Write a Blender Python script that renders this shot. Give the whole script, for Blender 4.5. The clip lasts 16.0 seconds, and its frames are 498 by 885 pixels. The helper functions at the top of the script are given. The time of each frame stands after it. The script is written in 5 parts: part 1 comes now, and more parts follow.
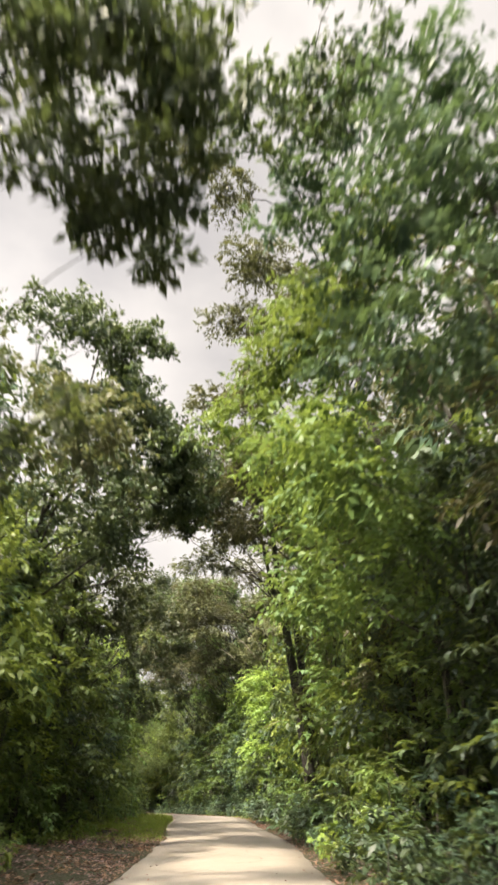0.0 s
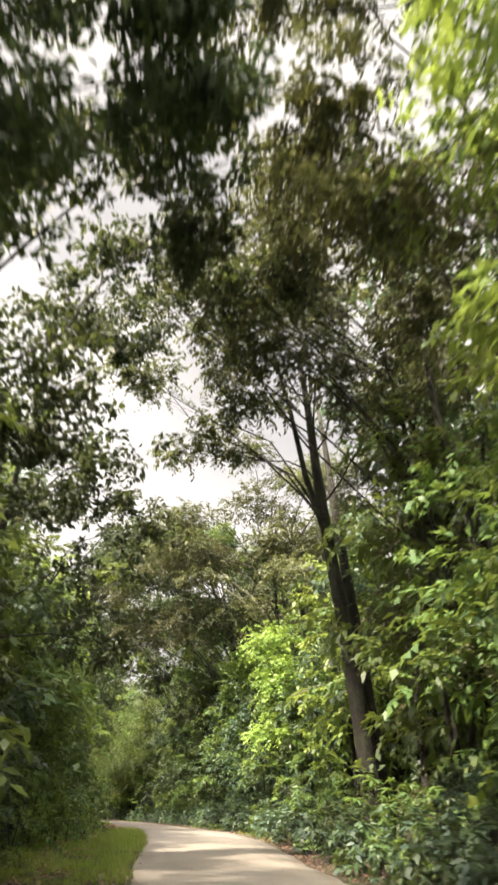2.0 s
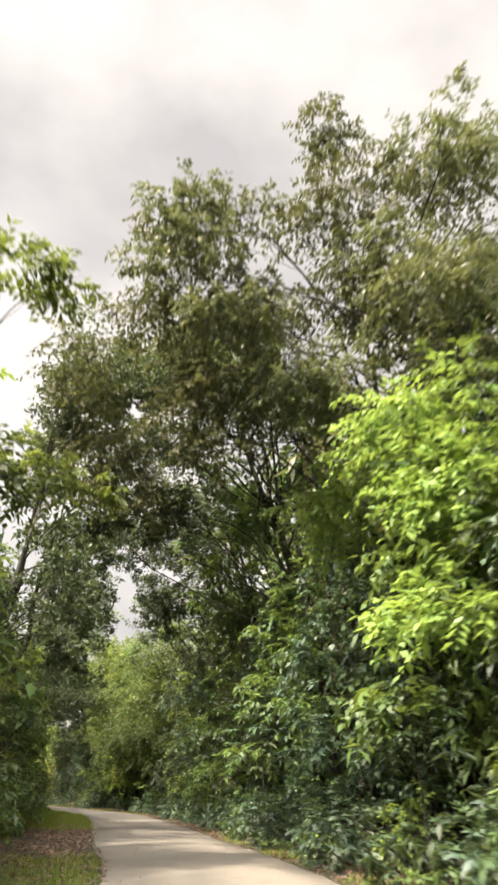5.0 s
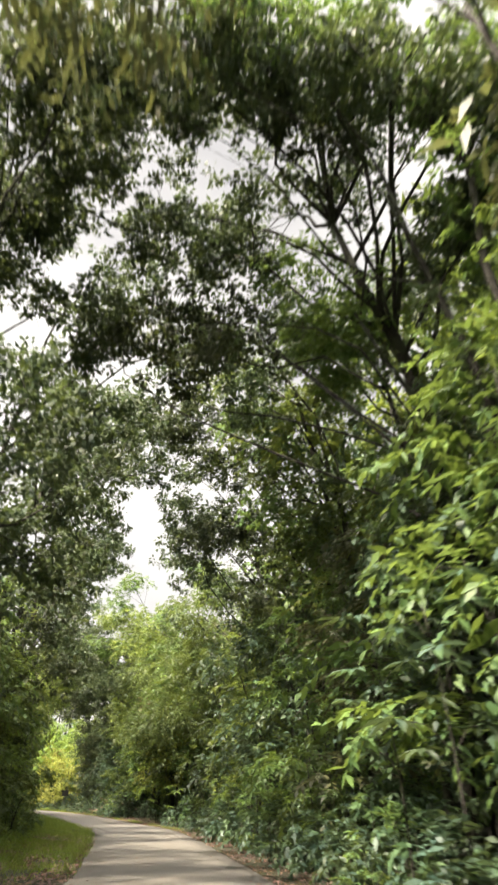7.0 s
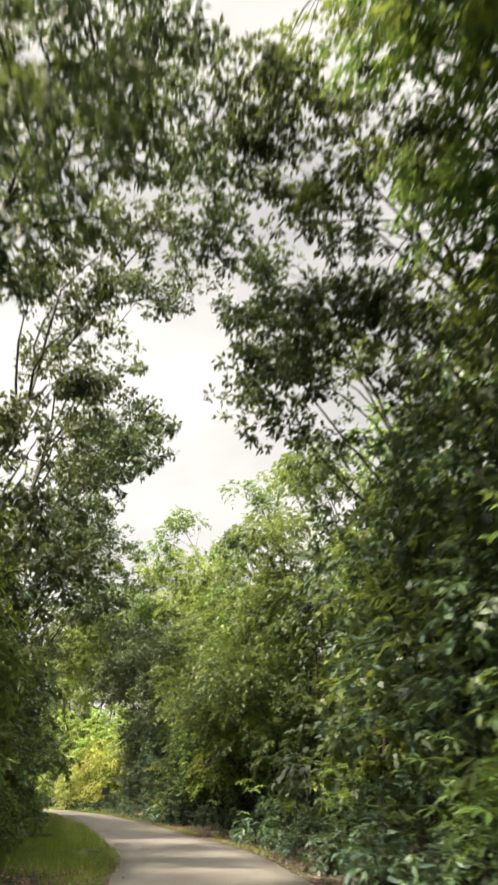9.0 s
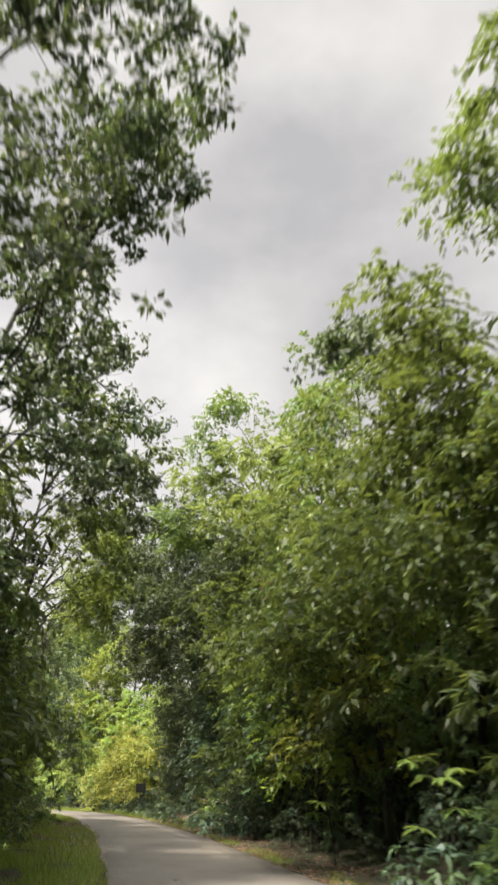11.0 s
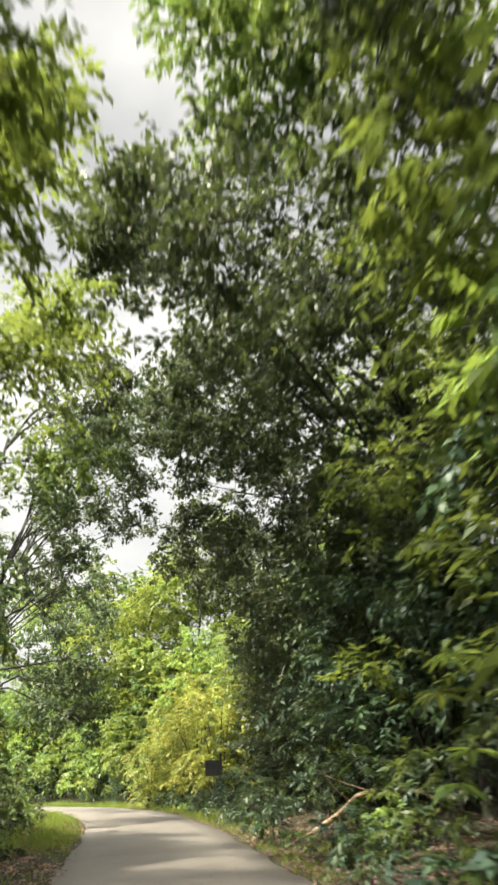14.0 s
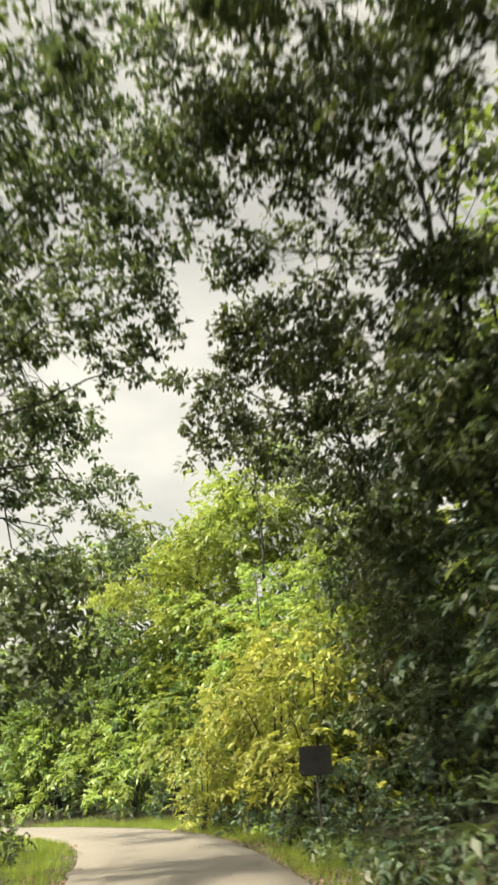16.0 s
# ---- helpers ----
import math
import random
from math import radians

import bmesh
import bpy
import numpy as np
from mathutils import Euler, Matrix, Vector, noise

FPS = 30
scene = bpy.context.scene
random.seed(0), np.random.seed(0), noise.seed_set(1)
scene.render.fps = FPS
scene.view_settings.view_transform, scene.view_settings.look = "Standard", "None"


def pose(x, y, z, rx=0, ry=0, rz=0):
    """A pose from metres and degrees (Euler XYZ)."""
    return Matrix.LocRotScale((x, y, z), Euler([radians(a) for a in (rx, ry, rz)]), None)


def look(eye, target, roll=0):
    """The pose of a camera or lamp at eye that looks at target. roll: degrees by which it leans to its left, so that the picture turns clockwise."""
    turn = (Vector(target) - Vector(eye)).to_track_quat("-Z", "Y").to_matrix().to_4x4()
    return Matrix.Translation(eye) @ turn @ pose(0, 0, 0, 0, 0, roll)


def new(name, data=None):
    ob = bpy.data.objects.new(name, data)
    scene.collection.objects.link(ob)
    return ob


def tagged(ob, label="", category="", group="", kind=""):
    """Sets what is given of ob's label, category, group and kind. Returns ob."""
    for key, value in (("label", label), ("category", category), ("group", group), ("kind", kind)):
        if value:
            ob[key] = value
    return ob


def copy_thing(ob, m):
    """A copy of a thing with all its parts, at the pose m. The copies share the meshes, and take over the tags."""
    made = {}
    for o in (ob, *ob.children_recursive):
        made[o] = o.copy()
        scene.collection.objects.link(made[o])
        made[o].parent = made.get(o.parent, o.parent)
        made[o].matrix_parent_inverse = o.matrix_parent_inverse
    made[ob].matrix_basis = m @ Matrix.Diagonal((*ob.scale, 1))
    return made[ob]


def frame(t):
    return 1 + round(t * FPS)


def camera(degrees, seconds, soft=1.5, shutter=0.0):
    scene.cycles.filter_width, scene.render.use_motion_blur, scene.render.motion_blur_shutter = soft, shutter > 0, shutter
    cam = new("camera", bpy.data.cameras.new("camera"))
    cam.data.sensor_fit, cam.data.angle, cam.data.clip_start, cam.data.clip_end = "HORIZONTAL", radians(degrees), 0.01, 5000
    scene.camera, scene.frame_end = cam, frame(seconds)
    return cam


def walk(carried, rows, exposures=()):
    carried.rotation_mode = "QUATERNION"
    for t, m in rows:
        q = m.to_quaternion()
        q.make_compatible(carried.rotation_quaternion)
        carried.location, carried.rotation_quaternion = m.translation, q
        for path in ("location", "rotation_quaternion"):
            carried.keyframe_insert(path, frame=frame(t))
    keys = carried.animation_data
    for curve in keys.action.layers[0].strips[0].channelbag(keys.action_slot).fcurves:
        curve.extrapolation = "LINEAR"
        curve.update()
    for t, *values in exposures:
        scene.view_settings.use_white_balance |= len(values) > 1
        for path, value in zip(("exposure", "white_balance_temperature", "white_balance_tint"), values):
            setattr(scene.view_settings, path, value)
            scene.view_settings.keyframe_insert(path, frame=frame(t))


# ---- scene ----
cam = camera(39.0, 16.0, soft=2.8, shutter=0.5)
# seconds, eye, yaw, pitch, roll
PATH = [
    (0.0, 0.001, 0.000, 1.350, -0.18, 26.21, -0.22),
    (0.5, -0.326, 3.605, 1.350, -0.69, 26.00, -0.37),
    (1.0, -0.701, 7.216, 1.350, -1.13, 26.06, -0.47),
    (1.5, -1.042, 10.821, 1.350, -1.70, 26.28, -0.52),
    (2.0, -1.347, 14.347, 1.350, -1.97, 26.43, -0.55),
    (2.5, -1.503, 17.770, 1.350, -2.15, 26.29, -0.47),
    (3.0, -1.575, 21.111, 1.350, -2.05, 26.45, -0.39),
    (3.2, -1.607, 22.460, 1.350, -1.98, 26.43, -0.36),
    (4.0, -1.846, 27.941, 1.350, -1.46, 25.92, -0.26),
    (4.6, -2.103, 32.102, 1.350, -0.80, 25.40, -0.18),
    (5.3, -2.490, 36.967, 1.342, 0.24, 24.97, -0.11),
    (5.5, -2.613, 38.354, 1.333, 0.58, 24.95, -0.10),
    (6.0, -2.914, 41.853, 1.295, 1.38, 25.08, -0.08),
    (6.5, -3.318, 45.338, 1.235, 2.18, 25.11, -0.25),
    (7.0, -3.787, 48.905, 1.152, 2.87, 25.35, -0.41),
    (7.5, -4.336, 52.506, 1.062, 3.60, 25.64, -0.49),
    (8.0, -4.969, 56.069, 0.973, 4.60, 25.62, -0.60),
    (8.5, -5.679, 59.548, 0.886, 5.80, 25.59, -0.74),
    (9.0, -6.547, 63.014, 0.800, 6.82, 25.33, -0.81),
    (9.2, -6.885, 64.397, 0.765, 7.19, 25.21, -0.83),
    (9.8, -7.937, 68.526, 0.662, 8.19, 25.03, -0.83),
    (10.5, -9.256, 73.332, 0.542, 9.18, 25.09, -0.62),
    (11.3, -10.772, 78.899, 0.403, 10.42, 25.06, -0.09),
    (11.5, -11.109, 80.324, 0.367, 10.82, 24.96, 0.09),
    (12.0, -11.966, 83.932, 0.277, 11.89, 24.81, 0.60),
    (12.5, -12.895, 87.554, 0.186, 12.97, 24.52, 1.06),
    (13.0, -13.944, 91.144, 0.096, 13.99, 24.26, 1.44),
    (13.5, -15.159, 94.611, 0.010, 15.16, 24.11, 1.85),
    (14.0, -16.411, 98.058, -0.076, 16.31, 23.82, 2.35),
    (14.5, -17.688, 101.359, -0.159, 17.62, 23.89, 3.07),
    (15.0, -18.900, 104.511, -0.238, 18.93, 23.94, 3.55),
    (15.5, -20.187, 107.547, -0.314, 20.19, 24.06, 3.87),
    (16.0, -21.445, 110.625, -0.391, 21.28, 24.17, 4.20),
]
# seconds, stops, kelvin, tint: the camera closes a little where the sky opens, and turns warmer under the trees
EXPOSURES = [(0.0, 1.48, 6950, 14), (0.7, 1.49, 6950, 14), (1.5, 1.77, 6950, 14), (3.2, 1.57, 6950, 14), (5.3, 1.52, 6950, 14), (6.2, 1.77, 6750, 14),
             (7.5, 1.76, 6900, 10), (9.2, 1.48, 6900, 10), (11.3, 1.18, 6550, 12), (12.5, 1.19, 6400, 12), (13.5, 1.38, 6550, 10), (14.0, 1.43, 6650, 8), (14.5, 1.27, 7200, 5), (16.0, 1.21, 7200, 5)]
walk(cam, [(t, pose(x, y, z, 90 + p, r, yw)) for t, x, y, z, yw, p, r in PATH], EXPOSURES)

# ---- world and sun: bright hazy sky with thin grey cloud, soft sun ----
SUN_TO = Vector((-0.46, -0.32, 0.84)).normalized()
world = bpy.data.worlds.new("sky")
scene.world = world
world.use_nodes = True
wn, wl = world.node_tree.nodes, world.node_tree.links
wn.clear()
w_out = wn.new("ShaderNodeOutputWorld")
w_bg = wn.new("ShaderNodeBackground")
w_sky = wn.new("ShaderNodeTexSky")
w_sky.sky_type = "NISHITA"
w_sky.sun_disc = False
w_sky.sun_elevation = math.asin(SUN_TO.z)
w_sky.sun_rotation = math.atan2(SUN_TO.x, SUN_TO.y)
w_sky.dust_density = 3.0
w_co = wn.new("ShaderNodeTexCoord")
w_map = wn.new("ShaderNodeMapping")
w_map.inputs["Scale"].default_value = (1.0, 1.0, 1.6)
w_noise = wn.new("ShaderNodeTexNoise")
w_noise.inputs["Scale"].default_value = 3.2
w_noise.inputs["Detail"].default_value = 5.0
w_noise.inputs["Roughness"].default_value = 0.5
w_ramp = wn.new("ShaderNodeValToRGB")
w_ramp.color_ramp.elements[0].position, w_ramp.color_ramp.elements[1].position = 0.32, 0.68
w_ramp.color_ramp.elements[0].color = (3.15, 3.13, 3.1, 1)
w_ramp.color_ramp.elements[1].color = (5.2, 5.1, 4.85, 1)
w_mix = wn.new("ShaderNodeMix")
w_mix.data_type = "RGBA"
w_mix.inputs["Factor"].default_value = 0.9
wl.new(w_co.outputs["Generated"], w_map.inputs["Vector"])
wl.new(w_map.outputs["Vector"], w_noise.inputs["Vector"])
wl.new(w_noise.outputs["Fac"], w_ramp.inputs["Fac"])
wl.new(w_sky.outputs["Color"], w_mix.inputs["A"])
wl.new(w_ramp.outputs["Color"], w_mix.inputs["B"])
# unseen bright area of sky overhead, added to lift the fill light
w_dot = wn.new("ShaderNodeVectorMath")
w_dot.operation = "DOT_PRODUCT"
w_dot.inputs[1].default_value = (-0.15, -0.3, 0.94)
w_glow = wn.new("ShaderNodeMapRange")
w_glow.interpolation_type = "SMOOTHSTEP"
w_glow.inputs["From Min"].default_value, w_glow.inputs["From Max"].default_value = 0.7, 1.0
w_glow.inputs["To Min"].default_value, w_glow.inputs["To Max"].default_value = 1.0, 12.5
# brighter sky patch, aimed at the gap the camera sees last over the lane
w_low = wn.new("ShaderNodeVectorMath")
w_low.operation = "DOT_PRODUCT"
w_low.inputs[1].default_value = (-0.416, 0.801, 0.432)
w_patch = wn.new("ShaderNodeMapRange")
w_patch.interpolation_type = "SMOOTHSTEP"
w_patch.inputs["From Min"].default_value, w_patch.inputs["From Max"].default_value = 0.93, 1.0
w_patch.inputs["To Min"].default_value, w_patch.inputs["To Max"].default_value = 1.0, 1.2
w_both = wn.new("ShaderNodeMath")
w_both.operation = "MULTIPLY"
wl.new(w_co.outputs["Generated"], w_low.inputs[0])
wl.new(w_low.outputs["Value"], w_patch.inputs["Value"])
wl.new(w_patch.outputs["Result"], w_both.inputs[1])
w_amp = wn.new("ShaderNodeVectorMath")
w_amp.operation = "SCALE"
wl.new(w_co.outputs["Generated"], w_dot.inputs[0])
wl.new(w_dot.outputs["Value"], w_glow.inputs["Value"])
wl.new(w_mix.outputs["Result"], w_amp.inputs[0])
wl.new(w_glow.outputs["Result"], w_both.inputs[0])
wl.new(w_both.outputs["Value"], w_amp.inputs["Scale"])
wl.new(w_amp.outputs["Vector"], w_bg.inputs["Color"])
wl.new(w_bg.outputs["Background"], w_out.inputs["Surface"])
w_bg.inputs["Strength"].default_value = 0.08

sun = new("sun", bpy.data.lights.new("sun", "SUN"))
sun.data.energy = 5.0
sun.data.angle = radians(3)
sun.data.color = (1.0, 0.92, 0.76)
sun.matrix_world = look(SUN_TO * 60, (0, 0, 0))


# ---- materials ----
def shader(name):
    m = bpy.data.materials.new(name)
    m.use_nodes = True
    n, l = m.node_tree.nodes, m.node_tree.links
    return m, n, l, n["Principled BSDF"]


def mixed(n, l, a, b, fac, mode="MIX"):
    """A colour mix node; a, b, fac are sockets or values."""
    x = n.new("ShaderNodeMix")
    x.data_type, x.blend_type = "RGBA", mode
    for key, v in (("Factor", fac), ("A", a), ("B", b)):
        if isinstance(v, (int, float)):
            x.inputs[key].default_value = v
        elif isinstance(v, tuple):
            x.inputs[key].default_value = (*v, 1)
        else:
            l.new(v, x.inputs[key])
    return x.outputs["Result"]


def spread(n, l, value, lo, hi):
    x = n.new("ShaderNodeMapRange")
    x.inputs["To Min"].default_value, x.inputs["To Max"].default_value = lo, hi
    l.new(value, x.inputs["Value"])
    return x.outputs["Result"]


def grain(n, l, scale, detail=4.0, lo=0.3, hi=0.7, rough=0.55):
    co = n.new("ShaderNodeNewGeometry")
    x = n.new("ShaderNodeTexNoise")
    x.inputs["Scale"].default_value, x.inputs["Detail"].default_value, x.inputs["Roughness"].default_value = scale, detail, rough
    l.new(co.outputs["Position"], x.inputs["Vector"])
    r = n.new("ShaderNodeMapRange")
    r.inputs["From Min"].default_value, r.inputs["From Max"].default_value = lo, hi
    l.new(x.outputs["Fac"], r.inputs["Value"])
    return r.outputs["Result"]


def relief(n, l, p, height, strength, distance):
    b = n.new("ShaderNodeBump")
    b.inputs["Strength"].default_value, b.inputs["Distance"].default_value = strength, distance
    l.new(height, b.inputs["Height"])
    l.new(b.outputs["Normal"], p.inputs["Normal"])


def leaf_material(name, dark, light, odd, glow=0.35, rough=0.42, warm=0.4):
    """Leaf: colour differs from leaf to leaf and plant to plant, light passes through."""
    m, n, l, p = shader(name)
    geo, info = n.new("ShaderNodeNewGeometry"), n.new("ShaderNodeObjectInfo")
    c = mixed(n, l, dark, light, geo.outputs["Random Per Island"])
    c = mixed(n, l, c, odd, spread(n, l, grain(n, l, 0.55, 2.0), 0.0, 0.55))
    c = mixed(n, l, c, dark, spread(n, l, grain(n, l, 1.1, 3.0, 0.42, 0.62), 0.0, 0.55))
    cool = tuple(0.5 * (a + b) * k for a, b, k in zip(dark, light, (0.8, 0.95, 2.0)))
    c = mixed(n, l, c, cool, spread(n, l, grain(n, l, 1.7, 2.0, 0.45, 0.62), 0.0, 0.6))
    hs = n.new("ShaderNodeHueSaturation")
    hs.inputs["Saturation"].default_value = 0.95
    l.new(spread(n, l, info.outputs["Random"], 0.48, 0.522), hs.inputs["Hue"])
    l.new(spread(n, l, info.outputs["Random"], 0.6, 1.45), hs.inputs["Value"])
    l.new(c, hs.inputs["Color"])
    p.inputs["Roughness"].default_value = rough
    p.inputs["Specular IOR Level"].default_value = 0.5
    l.new(hs.outputs["Color"], p.inputs["Base Color"])
    tr = n.new("ShaderNodeBsdfTranslucent")
    l.new(mixed(n, l, hs.outputs["Color"], (0.305, 0.365, 0.052), warm), tr.inputs["Color"])
    mx = n.new("ShaderNodeMixShader")
    mx.inputs["Fac"].default_value = glow
    l.new(p.outputs["BSDF"], mx.inputs[1])
    l.new(tr.outputs["BSDF"], mx.inputs[2])
    l.new(mx.outputs["Shader"], n["Material Output"].inputs["Surface"])
    return m


# the cool blue-grey of shaded foliage is put into this dark leaf
M_DARK = leaf_material("leaf_dark", (0.027, 0.056, 0.028), (0.07, 0.12, 0.046), (0.07, 0.104, 0.034), 0.28, 0.52, 0.2)
# canopy leaf darkened in colour, as boughs look against the sky
M_BACKLIT = leaf_material("leaf_backlit", (0.029, 0.047, 0.019), (0.075, 0.105, 0.032), (0.078, 0.095, 0.028), 0.30, 0.54, 0.2)
M_MID = leaf_material("leaf_mid", (0.042, 0.082, 0.022), (0.12, 0.19, 0.038), (0.125, 0.18, 0.028), 0.38, 0.53)
M_LIME = leaf_material("leaf_lime", (0.115, 0.175, 0.03), (0.245, 0.33, 0.052), (0.25, 0.31, 0.045), 0.46, 0.48)
M_OLIVE = leaf_material("leaf_olive", (0.055, 0.058, 0.026), (0.125, 0.125, 0.043), (0.112, 0.102, 0.038), 0.34, 0.5, 0.16)
# sunlight is put into the next two leaf colours, mostly for the bend
M_SUN_YELLOW = leaf_material("leaf_sun_yellow", (0.26, 0.29, 0.03), (0.47, 0.49, 0.07), (0.40, 0.36, 0.07), 0.42, 0.52)
M_SUNNY = leaf_material("leaf_sunny", (0.19, 0.265, 0.026), (0.37, 0.45, 0.05), (0.39, 0.41, 0.05), 0.45, 0.5)
M_DRY = leaf_material("leaf_dry", (0.17, 0.08, 0.05), (0.42, 0.25, 0.16), (0.27, 0.13, 0.08), 0.15, 0.7)
M_GRASS = leaf_material("grass_blade", (0.12, 0.19, 0.014), (0.30, 0.38, 0.035), (0.34, 0.34, 0.045), 0.4, 0.5)


def bark_material(name, a, b):
    m, n, l, p = shader(name)
    g = grain(n, l, 14.0, 6.0)
    c = mixed(n, l, a, b, g)
    c = mixed(n, l, c, (0.06, 0.075, 0.04), spread(n, l, grain(n, l, 1.7, 3.0, 0.45, 0.7), 0.0, 0.6))
    l.new(c, p.inputs["Base Color"])
    p.inputs["Roughness"].default_value = 0.9
    relief(n, l, p, g, 0.7, 0.03)
    return m


M_BARK = bark_material("bark_dark", (0.012, 0.010, 0.008), (0.036, 0.03, 0.024))
M_PALE = bark_material("bark_pale", (0.20, 0.18, 0.15), (0.42, 0.38, 0.32))
M_LOG = bark_material("dead_wood", (0.22, 0.15, 0.095), (0.48, 0.36, 0.25))


def road_material():
    m, n, l, p = shader("worn_concrete")
    fine, patch = grain(n, l, 55.0, 6.0), grain(n, l, 0.7, 5.0, 0.35, 0.7)
    c = mixed(n, l, (0.185, 0.161, 0.132), (0.265, 0.234, 0.194), fine)
    c = mixed(n, l, c, (0.155, 0.14, 0.12), spread(n, l, patch, 0.0, 0.55))
    c = mixed(n, l, c, (0.16, 0.10, 0.065), spread(n, l, grain(n, l, 2.6, 4.0, 0.56, 0.74), 0.0, 0.5))
    # further on, the shade over the lane is put into its colour
    split, lane_shade = n.new("ShaderNodeSeparateXYZ"), n.new("ShaderNodeMapRange")
    lane_shade.inputs["From Min"].default_value, lane_shade.inputs["From Max"].default_value = 28.0, 66.0
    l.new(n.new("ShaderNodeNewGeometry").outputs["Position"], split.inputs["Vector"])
    l.new(split.outputs["Y"], lane_shade.inputs["Value"])
    c = mixed(n, l, c, mixed(n, l, c, (0.60, 0.62, 0.65), 1.0, "MULTIPLY"), lane_shade.outputs["Result"])
    l.new(c, p.inputs["Base Color"])
    p.inputs["Roughness"].default_value = 0.85
    relief(n, l, p, fine, 0.35, 0.008)
    return m


def ground_material():
    m, n, l, p = shader("forest_floor")
    fine, mid = grain(n, l, 26.0, 6.0), grain(n, l, 2.2, 4.0)
    c = mixed(n, l, (0.022, 0.015, 0.011), (0.075, 0.045, 0.03), fine)
    c = mixed(n, l, c, (0.03, 0.052, 0.014), spread(n, l, mid, 0.15, 0.8))
    l.new(c, p.inputs["Base Color"])
    p.inputs["Roughness"].default_value = 0.95
    relief(n, l, p, fine, 0.9, 0.05)
    return m


M_ROAD, M_GROUND = road_material(), ground_material()
M_BLACK, _n, _l, _p = shader("weathered_black_panel")
_l.new(mixed(_n, _l, (0.012, 0.012, 0.014), (0.03, 0.028, 0.028), grain(_n, _l, 9.0)), _p.inputs["Base Color"])
_p.inputs["Roughness"].default_value = 0.6
M_STEEL, _n, _l, _p = shader("galvanised_post")
_l.new(mixed(_n, _l, (0.06, 0.055, 0.05), (0.14, 0.13, 0.12), grain(_n, _l, 20.0)), _p.inputs["Base Color"])
_p.inputs["Roughness"].default_value, _p.inputs["Metallic"].default_value = 0.55, 0.6


# ---- mesh helpers ----
def mesh_of(name, verts, faces, material, smooth=True):
    me = bpy.data.meshes.new(name)
    me.from_pydata(verts if isinstance(verts, list) else verts.tolist(), [], faces if isinstance(faces, list) else faces.tolist())
    me.materials.append(material)
    if smooth:
        me.polygons.foreach_set("use_smooth", np.ones(len(me.polygons), bool))
    me.update()
    return me


def part(name, me, parent, label=""):
    ob = new(name, me)
    ob.parent = parent
    return tagged(ob, label)


def thing(name, m, label, category, group="", kind=""):
    ob = new(name)
    ob.empty_display_size = 0.3
    ob.matrix_basis = m
    return tagged(ob, label, category, group, kind)


def tube(points, radii, sides=7):
    """Rings round a polyline, with a closed tip: vertices and faces."""
    pts = [Vector(p) for p in points]
    verts, faces = [], []
    for i, p in enumerate(pts):
        d = (pts[min(i + 1, len(pts) - 1)] - pts[max(i - 1, 0)]).normalized()
        u = d.orthogonal().normalized() if i == 0 else (u - d * u.dot(d)).normalized()
        v = d.cross(u)
        for k in range(sides):
            a = 2 * math.pi * k / sides
            verts.append(tuple(p + (u * math.cos(a) + v * math.sin(a)) * radii[i] * (1 + 0.10 * math.sin(k * 2.3 + i * 1.7))))
    for i in range(len(pts) - 1):
        for k in range(sides):
            k2 = (k + 1) % sides
            faces.append((i * sides + k, i * sides + k2, (i + 1) * sides + k2, (i + 1) * sides + k))
    verts.append(tuple(pts[-1]))
    e = len(verts) - 1
    faces += [((len(pts) - 1) * sides + k, (len(pts) - 1) * sides + (k + 1) % sides, e) for k in range(sides)]
    return verts, faces


def joined(pieces):
    verts, faces = [], []
    for v, f in pieces:
        o = len(verts)
        verts += v
        faces += [tuple(i + o for i in q) for q in f]
    return verts, faces


def leaves(rng, base, out, length, width, droop=0.5, full=False, up=0.7, loose=0.45):
    """Folded leaves at the points base, that grow along out and droop. full: rounder outline with six corners."""
    n = len(base)
    d = out + rng.normal(0, loose, (n, 3))
    d[:, 2] -= droop
    d /= np.linalg.norm(d, axis=1)[:, None] + 1e-9
    nn = rng.normal(0, 1 - up, (n, 3)) + np.array([0, 0, up]) + out * 0.35
    s = np.cross(d, nn)
    s /= np.linalg.norm(s, axis=1)[:, None] + 1e-9
    nn = np.cross(s, d)
    L = (length * rng.uniform(0.6, 1.25, n))[:, None]
    W = (width * rng.uniform(0.7, 1.2, n))[:, None] * 0.5
    if full:
        v = np.stack([base, base + d * L * 0.3 + s * W + nn * W * 0.3, base + d * L * 0.68 + s * W * 0.8 + nn * W * 0.2,
                      base + d * L - nn * L * 0.12, base + d * L * 0.68 - s * W * 0.8 + nn * W * 0.2, base + d * L * 0.3 - s * W + nn * W * 0.3], 1)
        i = np.arange(n)[:, None] * 6
        f = np.concatenate([i + np.array([0, 1, 2, 3]), i + np.array([0, 3, 4, 5])], 0)
        return v.reshape(-1, 3), f
    v = np.stack([base, base + d * L * 0.42 + s * W + nn * W * 0.35, base + d * L - nn * L * 0.08, base + d * L * 0.42 - s * W + nn * W * 0.35], 1)
    i = np.arange(n)[:, None] * 4
    return v.reshape(-1, 3), i + np.array([0, 1, 2, 3])


